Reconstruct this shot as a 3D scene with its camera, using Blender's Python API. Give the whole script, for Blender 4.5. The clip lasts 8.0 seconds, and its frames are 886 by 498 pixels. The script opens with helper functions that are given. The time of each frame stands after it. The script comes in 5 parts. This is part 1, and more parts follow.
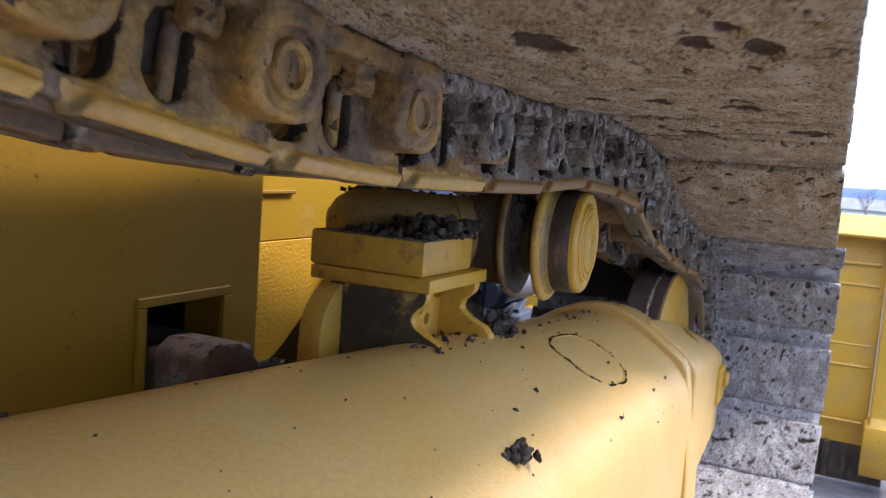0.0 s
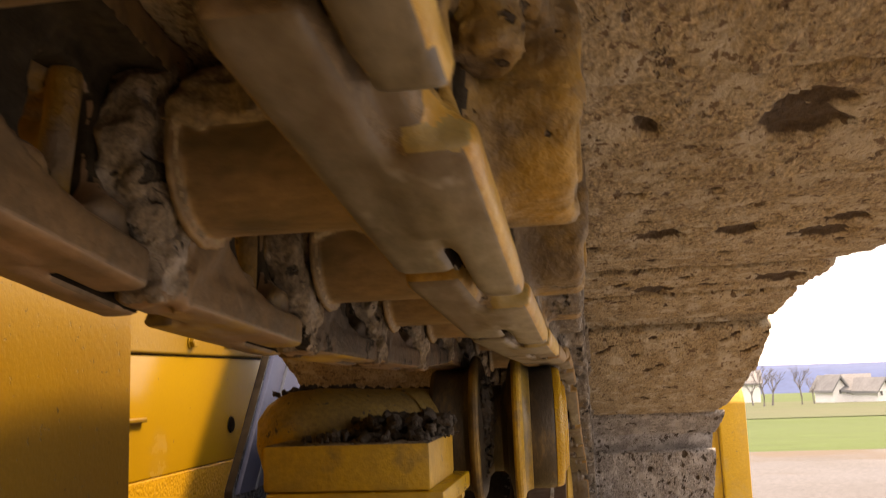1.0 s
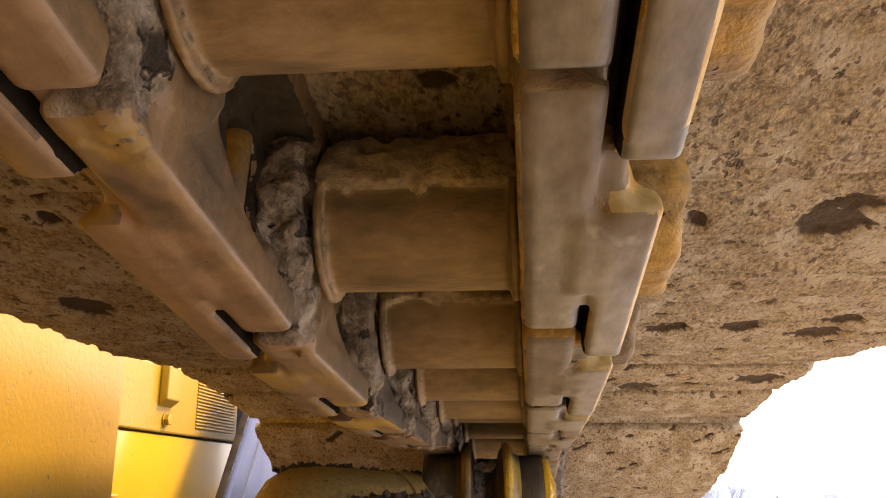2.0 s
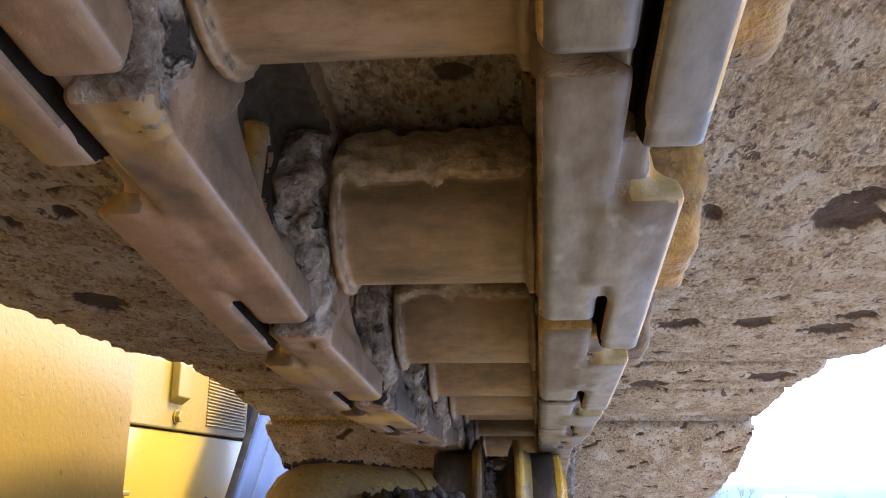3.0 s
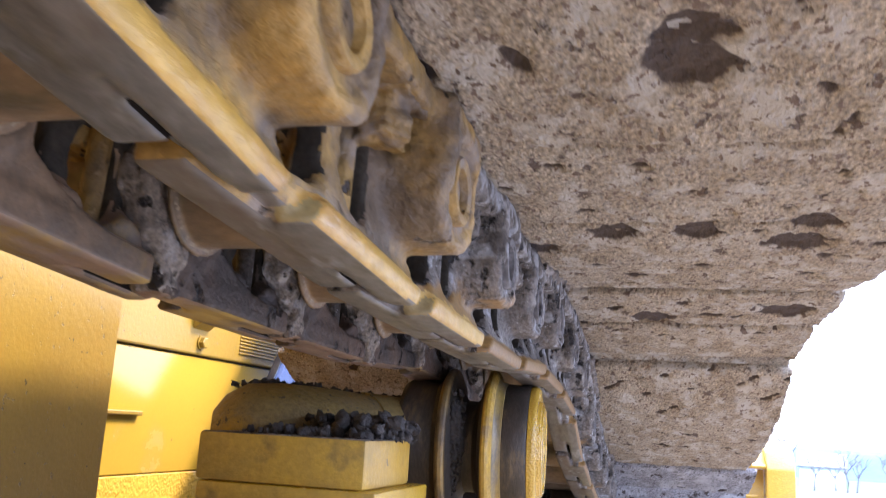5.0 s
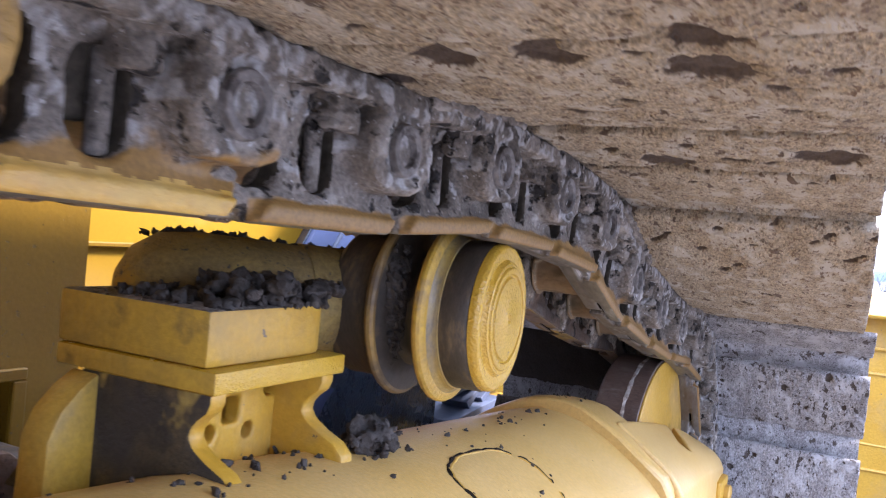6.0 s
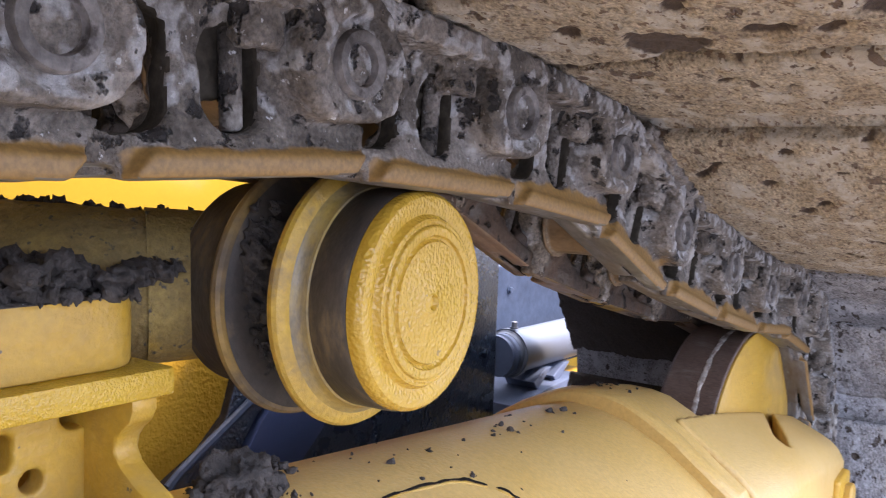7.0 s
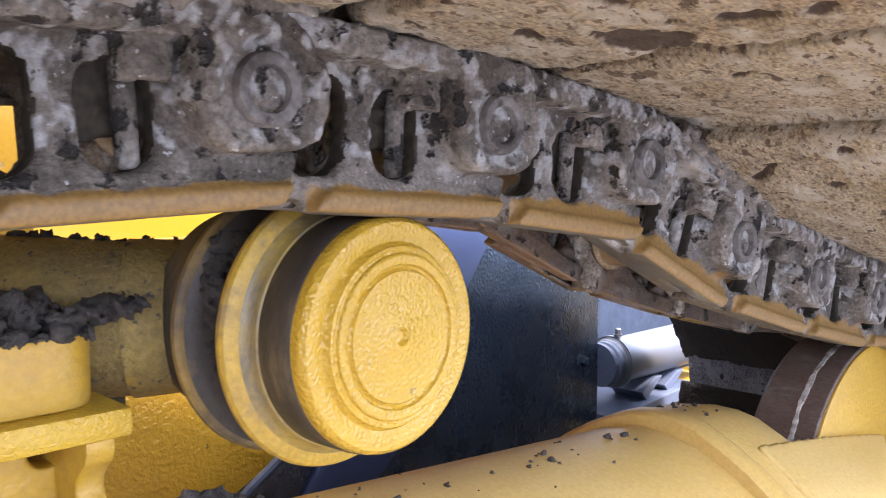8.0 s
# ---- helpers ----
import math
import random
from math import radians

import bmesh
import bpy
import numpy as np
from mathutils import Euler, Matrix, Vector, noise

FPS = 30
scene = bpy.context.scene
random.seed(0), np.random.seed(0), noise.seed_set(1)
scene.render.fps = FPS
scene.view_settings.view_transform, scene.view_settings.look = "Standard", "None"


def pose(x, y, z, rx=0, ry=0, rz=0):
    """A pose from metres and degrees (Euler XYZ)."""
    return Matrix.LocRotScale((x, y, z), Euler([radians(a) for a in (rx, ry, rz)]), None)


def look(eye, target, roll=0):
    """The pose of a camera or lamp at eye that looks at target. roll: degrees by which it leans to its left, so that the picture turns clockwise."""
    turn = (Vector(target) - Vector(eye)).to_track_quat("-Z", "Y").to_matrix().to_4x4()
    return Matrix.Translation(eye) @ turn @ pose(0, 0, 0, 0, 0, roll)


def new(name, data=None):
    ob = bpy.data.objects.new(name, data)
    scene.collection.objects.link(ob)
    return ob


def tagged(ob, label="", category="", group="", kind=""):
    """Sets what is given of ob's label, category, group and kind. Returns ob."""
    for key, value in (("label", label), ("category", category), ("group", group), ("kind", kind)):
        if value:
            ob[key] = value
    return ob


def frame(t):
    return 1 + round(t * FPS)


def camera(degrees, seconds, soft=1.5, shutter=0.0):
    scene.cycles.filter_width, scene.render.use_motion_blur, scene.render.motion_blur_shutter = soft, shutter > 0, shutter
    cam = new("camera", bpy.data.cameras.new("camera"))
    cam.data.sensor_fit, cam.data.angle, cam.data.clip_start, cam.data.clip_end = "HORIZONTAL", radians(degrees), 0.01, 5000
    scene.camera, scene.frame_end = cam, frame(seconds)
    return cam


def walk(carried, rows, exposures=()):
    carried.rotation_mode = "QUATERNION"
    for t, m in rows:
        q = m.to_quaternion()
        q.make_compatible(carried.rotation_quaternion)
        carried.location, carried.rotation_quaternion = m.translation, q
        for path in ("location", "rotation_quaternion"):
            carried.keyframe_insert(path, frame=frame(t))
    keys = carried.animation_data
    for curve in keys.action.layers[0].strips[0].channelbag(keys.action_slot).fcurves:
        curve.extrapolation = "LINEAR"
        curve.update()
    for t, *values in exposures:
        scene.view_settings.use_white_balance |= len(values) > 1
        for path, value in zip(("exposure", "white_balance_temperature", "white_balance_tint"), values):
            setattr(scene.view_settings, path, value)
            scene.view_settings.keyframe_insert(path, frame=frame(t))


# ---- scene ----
cam = camera(54.6, 8.0, soft=1.1, shutter=0.2)
PATH = [
    (0, (0.121, 0.098, 1.033), (-0.749, 1.886, 0.818), 4.3),
    (0.5, (-0.116, 0.267, 0.95), (-0.689, 2.183, 0.978), 5.2),
    (1, (-0.259, 0.222, 0.978), (-0.582, 2.173, 1.275), -2.2),
    (1.5, (-0.323, 0.171, 0.967), (-0.488, 2.101, 1.465), -1.1),
    (1.7, (-0.331, 0.166, 0.956), (-0.511, 2.089, 1.478), 0.0),
    (3, (-0.34, 0.167, 0.948), (-0.55, 2.086, 1.468), 0.5),
    (3.5, (-0.34, 0.167, 0.948), (-0.584, 2.087, 1.451), 0.9),
    (4, (-0.333, 0.167, 0.949), (-0.582, 2.087, 1.451), 1.4),
    (4.2, (-0.312, 0.168, 0.954), (-0.571, 2.089, 1.447), 1.6),
    (5.3, (-0.082, 0.382, 0.918), (-0.736, 2.252, 1.198), 4.3),
    (5.5, (-0.054, 0.427, 0.927), (-0.805, 2.275, 1.067), 4.9),
    (6, (0.091, 0.607, 0.999), (-0.828, 2.383, 0.955), 5.3),
    (6.5, (0.107, 0.887, 0.972), (-0.917, 2.601, 0.841), 2.9),
    (7, (0.102, 1.008, 0.995), (-1.071, 2.622, 0.844), 1.9),
    (7.5, (0.126, 1.054, 1.006), (-1.237, 2.511, 0.854), 0.4),
    (8, (0.168, 1.145, 1.017), (-1.272, 2.523, 0.851), -0.3),
]
walk(cam, [(t, look(eye, target, roll)) for t, eye, target, roll in PATH],
     exposures=[(0.0, 1.61, 6150, 22), (0.5, 1.31, 9000, 22), (1.0, 1.72, 12300, 28), (1.5, 2.43, 11800, 29), (3.0, 2.92, 5600, 20),
                (4.0, 2.94, 5600, 20), (5.5, 2.81, 5780, 27), (6.5, 2.49, 6100, 26), (8.0, 2.98, 6380, 22)])

# ---- sky and sun ----
SUN_EL, SUN_AZ = radians(53), radians(64)      # azimuth clockwise from +y
world = bpy.data.worlds.new("sky")
scene.world = world
world.use_nodes = True
wn, wl = world.node_tree.nodes, world.node_tree.links
wn.clear()
sky = wn.new("ShaderNodeTexSky")
sky.sky_type, sky.sun_disc = "NISHITA", False
sky.sun_elevation, sky.sun_rotation, sky.air_density, sky.dust_density = SUN_EL, SUN_AZ, 1.2, 0.6
cloud_at, cloud_map, cloud, cloud_ramp, cloud_mix, sky_back, sky_out = [wn.new(n) for n in (
    "ShaderNodeTexCoord", "ShaderNodeMapping", "ShaderNodeTexNoise", "ShaderNodeValToRGB", "ShaderNodeMixRGB", "ShaderNodeBackground", "ShaderNodeOutputWorld")]
cloud_map.inputs["Scale"].default_value = (1.2, 1.2, 5.0)
cloud.inputs["Scale"].default_value, cloud.inputs["Detail"].default_value = 1.7, 6.0
cloud_ramp.color_ramp.elements[0].position, cloud_ramp.color_ramp.elements[1].position = 0.22, 0.48
rise, bank = wn.new("ShaderNodeSeparateXYZ"), wn.new("ShaderNodeValToRGB")
bank.color_ramp.elements[0].color, bank.color_ramp.elements[1].color = (3.6, 4.5, 5.9, 1), (13.4, 13.2, 12.9, 1)
low = bank.color_ramp.elements.new(0.16)
low.color = (5.2, 6.3, 7.7, 1)
bank.color_ramp.elements[0].position, bank.color_ramp.elements[1].position = 0.0, 0.85
wl.new(cloud_at.outputs["Generated"], rise.inputs[0])
wl.new(rise.outputs["Z"], bank.inputs[0])
wl.new(bank.outputs[0], cloud_mix.inputs[2])
wl.new(cloud_at.outputs["Generated"], cloud_map.inputs[0])
wl.new(cloud_map.outputs[0], cloud.inputs[0])
wl.new(cloud.outputs[0], cloud_ramp.inputs[0])
wl.new(cloud_ramp.outputs[0], cloud_mix.inputs[0])
wl.new(sky.outputs[0], cloud_mix.inputs[1])
wl.new(cloud_mix.outputs[0], sky_back.inputs[0])
sky_back.inputs[1].default_value = 0.15
wl.new(sky_back.outputs[0], sky_out.inputs[0])

sun = new("sun", bpy.data.lights.new("sun", "SUN"))
sun.data.energy, sun.data.angle, sun.data.color = 1.75, radians(12), (1.0, 0.93, 0.82)
sun_from = Vector((math.sin(SUN_AZ) * math.cos(SUN_EL), math.cos(SUN_AZ) * math.cos(SUN_EL), math.sin(SUN_EL)))
sun.matrix_basis = look(tuple(sun_from * 30), (0, 0, 0))


# ---- materials ----
def surface(name, base, alt, rough=0.6, metal=0.0, scale=8.0, stretch=(1, 1, 1), spread=(0.35, 0.65), dirt=None, dirt_scale=5.0,
            dirt_at=(0.55, 0.7), grain=0.25, grain_scale=60.0, bump=0.3, bump_scale=40.0, bump_depth=0.004, rough_spread=0.15,
            pits=None, pits_scale=12.0, pits_at=(0.60, 0.66), pits_stretch=(1, 1, 1), detail=7.0, bare=None, specks=None, specks_scale=160.0, specks_at=(0.60, 0.64), coarse=0.0, bump_detail=5.0, cake=None, bare_rough=0.5, bare_relief=0.06):
    """Two colours mixed by a large noise, grain over them, an optional layer of dirt and one of pits, bump from a fine noise."""
    m = bpy.data.materials.new(name)
    m.use_nodes = True
    n, l = m.node_tree.nodes, m.node_tree.links
    bsdf = n["Principled BSDF"]
    at, info, shift, place = n.new("ShaderNodeTexCoord"), n.new("ShaderNodeObjectInfo"), n.new("ShaderNodeVectorMath"), n.new("ShaderNodeVectorMath")
    shift.operation, place.operation = "SCALE", "ADD"
    shift.inputs[0].default_value = (7.3, 3.1, 5.7)
    l.new(info.outputs["Random"], shift.inputs["Scale"])
    l.new(at.outputs["Object"], place.inputs[0])
    l.new(shift.outputs[0], place.inputs[1])

    def noise_of(size, stretched, fine=detail, distort=0.0):
        mp, tex = n.new("ShaderNodeMapping"), n.new("ShaderNodeTexNoise")
        mp.inputs["Scale"].default_value = stretched
        tex.inputs["Scale"].default_value, tex.inputs["Detail"].default_value, tex.inputs["Distortion"].default_value = size, fine, distort
        tex.inputs["Roughness"].default_value = 0.62
        l.new(place.outputs[0], mp.inputs[0])
        l.new(mp.outputs[0], tex.inputs[0])
        return tex.outputs[0]

    def ramp_of(value, lo, hi):
        r = n.new("ShaderNodeMapRange")
        r.inputs[1].default_value, r.inputs[2].default_value = lo, hi
        l.new(value, r.inputs[0])
        return r.outputs[0]

    def mixed(fac, a, b, kind="MIX"):
        mx = n.new("ShaderNodeMixRGB")
        mx.blend_type = kind
        for sock, v in ((mx.inputs[0], fac), (mx.inputs[1], a), (mx.inputs[2], b)):
            if isinstance(v, (int, float)):
                sock.default_value = v
            elif isinstance(v, tuple):
                sock.default_value = (*v, 1)
            else:
                l.new(v, sock)
        return mx.outputs[0]

    col = mixed(ramp_of(noise_of(scale, stretch), *spread), base, alt)
    fine = noise_of(grain_scale, stretch, 4.0)
    col = mixed(grain, col, mixed(ramp_of(fine, 0.3, 0.7), (0.25, 0.25, 0.25), (1.6, 1.6, 1.6)), "MULTIPLY")
    rgh = n.new("ShaderNodeMapRange")
    rgh.inputs[3].default_value, rgh.inputs[4].default_value = max(0.05, rough - rough_spread), min(1.0, rough + rough_spread)
    l.new(noise_of(scale * 2.3, stretch), rgh.inputs[0])
    rough_out = rgh.outputs[0]
    if dirt:
        mask = ramp_of(noise_of(dirt_scale, stretch, 9.0), *dirt_at)
        col = mixed(mask, col, dirt)
        rough_out = mixed(mask, rough_out, (0.95, 0.95, 0.95))
    if cake:
        thick = n.new("ShaderNodeAttribute")
        thick.attribute_name = "cake"
        ragged = n.new("ShaderNodeMath")
        ragged.operation, ragged.inputs[1].default_value = "MULTIPLY_ADD", 0.7
        l.new(noise_of(90, (1, 1, 1), 6.0), ragged.inputs[0])
        l.new(thick.outputs["Fac"], ragged.inputs[2])
        col = mixed(ramp_of(ragged.outputs[0], 0.95, 1.22), col, mixed(ramp_of(fine, 0.35, 0.65), tuple(0.7 * v for v in cake), cake))
    height = noise_of(bump_scale, stretch, bump_detail)
    if pits:
        hole = ramp_of(noise_of(pits_scale, pits_stretch, 4.0), *pits_at)
        col = mixed(hole, col, pits)
        deep = n.new("ShaderNodeMath")
        deep.operation, deep.inputs[1].default_value = "MULTIPLY_ADD", -2.5
        l.new(hole, deep.inputs[0])
        l.new(height, deep.inputs[2])
        height = deep.outputs[0]
    if specks:
        dot = ramp_of(noise_of(specks_scale, stretch, 3.0), *specks_at)
        col = mixed(dot, col, specks)
    if coarse:
        both = n.new("ShaderNodeMath")
        both.operation, both.inputs[1].default_value = "MULTIPLY_ADD", coarse
        l.new(noise_of(bump_scale * 0.32, (1, 1, 1), 6.0, 0.4), both.inputs[0])
        l.new(height, both.inputs[2])
        height = both.outputs[0]
    if bare:
        patch = n.new("ShaderNodeAttribute")
        patch.attribute_name = "bare"
        torn = n.new("ShaderNodeMath")
        torn.operation, torn.inputs[1].default_value = "MULTIPLY_ADD", 0.9
        l.new(noise_of(60, (1, 1, 1), 6.0), torn.inputs[0])
        l.new(patch.outputs["Fac"], torn.inputs[2])
        rough_out = mixed(ramp_of(torn.outputs[0], 0.66, 0.92), rough_out, (bare_rough, bare_rough, bare_rough))
        relief = n.new("ShaderNodeMapRange")
        for slot, v in ((1, 0.66), (2, 0.92), (3, bump), (4, bump * bare_relief)):
            relief.inputs[slot].default_value = v
        l.new(torn.outputs[0], relief.inputs[0])
        col = mixed(ramp_of(torn.outputs[0], 0.66, 0.92), col, mixed(ramp_of(fine, 0.35, 0.65), bare, tuple(1.5 * v for v in bare)))
    b = n.new("ShaderNodeBump")
    b.inputs["Strength"].default_value, b.inputs["Distance"].default_value = bump, bump_depth
    l.new(height, b.inputs["Height"])
    if bare:
        l.new(relief.outputs[0], b.inputs["Strength"])
    l.new(col, bsdf.inputs["Base Color"])
    l.new(rough_out, bsdf.inputs["Roughness"])
    l.new(b.outputs[0], bsdf.inputs["Normal"])
    bsdf.inputs["Metallic"].default_value = metal
    return m


YELLOW, YELLOW_ALT = (0.53, 0.300, 0.030), (0.475, 0.258, 0.022)
M_YELLOW = surface("yellow paint", YELLOW, YELLOW_ALT, rough=0.38, scale=5, dirt=(0.34, 0.235, 0.10), dirt_scale=9, dirt_at=(0.52, 0.85), grain=0.14,
                   grain_scale=130, bump=0.5, bump_scale=120, bump_depth=0.003, specks=(0.16, 0.11, 0.06), specks_scale=70, specks_at=(0.70, 0.73))
M_FRAME = surface("dusty yellow paint", (0.60, 0.392, 0.136), (0.575, 0.356, 0.098), rough=0.37, rough_spread=0.06, scale=6, grain=0.15,
                  grain_scale=170, bump=0.55, bump_scale=190, bump_depth=0.002)
M_CAST = surface("rough cast yellow paint", (0.55, 0.322, 0.024), (0.51, 0.288, 0.020), rough=0.22, scale=8, dirt=(0.40, 0.265, 0.09), dirt_scale=12, dirt_at=(0.58, 0.9), grain=0.10,
                 grain_scale=190, bump=0.60, bump_scale=360, bump_depth=0.003, bump_detail=1.5)
M_CAP = surface("glossy pebbled yellow paint", (0.52, 0.302, 0.030), (0.48, 0.270, 0.024), rough=0.17, rough_spread=0.05, scale=8, dirt=(0.40, 0.265, 0.09), dirt_scale=12, dirt_at=(0.60, 0.95), grain=0.06,
                grain_scale=190, bump=0.55, bump_scale=330, bump_depth=0.003, bump_detail=0.5, specks=(0.30, 0.19, 0.05), specks_scale=60, specks_at=(0.70, 0.73))
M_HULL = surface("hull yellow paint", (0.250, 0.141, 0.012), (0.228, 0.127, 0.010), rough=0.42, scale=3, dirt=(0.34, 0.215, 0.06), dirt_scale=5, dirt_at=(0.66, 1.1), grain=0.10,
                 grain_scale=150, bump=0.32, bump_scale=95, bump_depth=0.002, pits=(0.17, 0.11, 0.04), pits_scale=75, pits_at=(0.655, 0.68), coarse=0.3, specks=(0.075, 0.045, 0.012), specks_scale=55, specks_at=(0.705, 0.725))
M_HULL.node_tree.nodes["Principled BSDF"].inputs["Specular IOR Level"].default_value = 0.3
M_GLOSS = surface("glossy yellow panel paint", (0.40, 0.232, 0.020), (0.37, 0.210, 0.018), rough=0.16, rough_spread=0.04, scale=3, dirt=(0.40, 0.27, 0.09), dirt_scale=6, dirt_at=(0.62, 1.0), grain=0.05,
                  grain_scale=150, bump=0.06, bump_scale=60, bump_depth=0.002, specks=(0.2, 0.12, 0.03), specks_scale=45, specks_at=(0.72, 0.74))
M_PEEL = surface("thick orange-peel yellow paint", (0.56, 0.315, 0.032), (0.51, 0.28, 0.028), rough=0.15, rough_spread=0.04, scale=3, dirt=(0.40, 0.26, 0.10), dirt_scale=5, dirt_at=(0.62, 1.0), grain=0.08,
                 grain_scale=150, bump=0.75, bump_scale=120, bump_depth=0.004, bump_detail=1.5, specks=(0.2, 0.12, 0.03), specks_scale=45, specks_at=(0.72, 0.74))
M_LINK = surface("mud-caked track link", (0.105, 0.084, 0.064), (0.240, 0.200, 0.162), rough=0.88, scale=13, spread=(0.42, 0.56), dirt=(0.42, 0.375, 0.325), dirt_scale=15, dirt_at=(0.56, 0.66), cake=(0.46, 0.43, 0.40),
                 grain=0.6, grain_scale=260, bump=1.0, bump_scale=190, bump_depth=0.005, coarse=1.3, pits=(0.032, 0.025, 0.020), pits_scale=42, pits_at=(0.58, 0.635),
                 specks=(0.52, 0.49, 0.46), specks_scale=140, specks_at=(0.66, 0.71), bare=(0.185, 0.100, 0.026))
M_LINK_OLD = surface("worn yellow track link", (0.37, 0.215, 0.05), (0.145, 0.098, 0.055), rough=0.55, scale=11, spread=(0.44, 0.60), dirt=(0.27, 0.205, 0.145), dirt_scale=19, dirt_at=(0.54, 0.64),
                     grain=0.4, grain_scale=130, bump=0.8, bump_scale=90, bump_depth=0.005, coarse=1.0, pits=(0.06, 0.042, 0.028), pits_scale=48, pits_at=(0.64, 0.68))
M_PIN = surface("muddy pin end", (0.20, 0.175, 0.155), (0.095, 0.080, 0.068), rough=0.7, scale=30, spread=(0.42, 0.6), dirt=(0.06, 0.048, 0.040), dirt_scale=34, dirt_at=(0.54, 0.62), grain=0.4, grain_scale=200, bump=0.8, bump_scale=140, bump_depth=0.003)
M_STEP = surface("dull yellow machined step", (0.36, 0.25, 0.075), (0.24, 0.175, 0.075), rough=0.6, scale=14, grain=0.3, grain_scale=120, bump=0.4, bump_scale=80)
M_RUSSET = surface("red-brown worn link", (0.34, 0.215, 0.130), (0.225, 0.172, 0.128), rough=0.40, scale=9, stretch=(1, 0.7, 1), spread=(0.40, 0.62), dirt=(0.46, 0.285, 0.05), dirt_scale=9, dirt_at=(0.52, 0.64),
                   grain=0.2, grain_scale=150, bump=0.22, bump_scale=70, bump_depth=0.004, pits=(0.085, 0.062, 0.045), pits_scale=60, pits_at=(0.70, 0.74), specks=(0.135, 0.098, 0.066), specks_scale=22, specks_at=(0.53, 0.68))
M_RUNNING = surface("polished rail face", (0.155, 0.135, 0.112), (0.205, 0.195, 0.185), rough=0.42, metal=0.45, scale=11, stretch=(1, 0.4, 1), spread=(0.38, 0.62), dirt=(0.17, 0.115, 0.065), dirt_scale=8,
                    dirt_at=(0.50, 0.68), grain=0.4, grain_scale=150, bump=0.12, bump_scale=90, bump_depth=0.003, specks=(0.30, 0.29, 0.275), specks_scale=45, specks_at=(0.62, 0.72))
M_GRIME_SHADE = surface("grimy yellow casting with painted shade", (0.115, 0.078, 0.028), (0.038, 0.030, 0.020), rough=0.75, scale=7, spread=(0.42, 0.57), dirt=(0.050, 0.040, 0.030), dirt_scale=12, dirt_at=(0.50, 0.62), grain=0.45, grain_scale=150, bump=0.7,
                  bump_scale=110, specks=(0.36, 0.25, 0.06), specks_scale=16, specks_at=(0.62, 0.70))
M_WORN = surface("worn yellow flange", (0.50, 0.295, 0.035), (0.36, 0.215, 0.045), rough=0.36, scale=16, spread=(0.46, 0.66), dirt=(0.22, 0.155, 0.09), dirt_scale=14, dirt_at=(0.56, 0.66), grain=0.25, grain_scale=150, bump=0.6, bump_scale=120,
                 bump_depth=0.003, specks=(0.36, 0.33, 0.29), specks_scale=36, specks_at=(0.70, 0.74))
M_RAIL_YELLOW = surface("worn glossy yellow rail side", (0.50, 0.29, 0.05), (0.37, 0.19, 0.055), rough=0.36, scale=8, stretch=(1, 0.5, 1), spread=(0.42, 0.62), dirt=(0.52, 0.36, 0.13), dirt_scale=11,
                        dirt_at=(0.55, 0.72), grain=0.25, grain_scale=150, bump=0.5, bump_scale=90, bump_depth=0.004)
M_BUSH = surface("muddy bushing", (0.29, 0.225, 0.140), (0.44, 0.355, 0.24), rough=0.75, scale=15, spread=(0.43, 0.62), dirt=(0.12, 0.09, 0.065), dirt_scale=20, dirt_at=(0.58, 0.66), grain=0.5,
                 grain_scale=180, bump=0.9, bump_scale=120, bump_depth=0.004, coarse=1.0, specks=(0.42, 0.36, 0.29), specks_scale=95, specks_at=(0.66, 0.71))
M_BUSH_BARE = surface("worn brown bushing steel", (0.35, 0.230, 0.122), (0.235, 0.168, 0.100), rough=0.42, metal=0.15, scale=9, stretch=(0.5, 1, 1), spread=(0.4, 0.62), dirt=(0.40, 0.29, 0.18), dirt_scale=22, dirt_at=(0.54, 0.66), grain=0.35,
                      grain_scale=150, bump=0.45, bump_scale=110, bump_depth=0.003, specks=(0.145, 0.112, 0.064), specks_scale=24, specks_at=(0.50, 0.68))
M_EYE = surface("caked grey-brown mud on link eye", (0.38, 0.315, 0.245), (0.22, 0.175, 0.130), rough=0.92, scale=14, spread=(0.40, 0.60), dirt=(0.52, 0.47, 0.42), dirt_scale=24, dirt_at=(0.52, 0.62), grain=0.7,
                grain_scale=260, bump=1.0, bump_scale=180, bump_depth=0.005, coarse=1.4, pits=(0.05, 0.040, 0.032), pits_scale=40, pits_at=(0.60, 0.66))
M_SHOE = surface("dried mud on shoe", (0.455, 0.364, 0.248), (0.355, 0.266, 0.164), rough=0.93, stretch=(1, 0.55, 1), scale=16, spread=(0.40, 0.62), dirt=(0.53, 0.465, 0.368), dirt_scale=30, dirt_at=(0.50, 0.62), grain=0.85,
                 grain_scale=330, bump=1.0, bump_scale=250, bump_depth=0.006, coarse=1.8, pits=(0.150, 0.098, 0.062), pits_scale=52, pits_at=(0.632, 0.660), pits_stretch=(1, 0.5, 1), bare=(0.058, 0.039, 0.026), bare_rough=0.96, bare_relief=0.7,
                 specks=(0.190, 0.125, 0.080), specks_scale=150, specks_at=(0.585, 0.625))
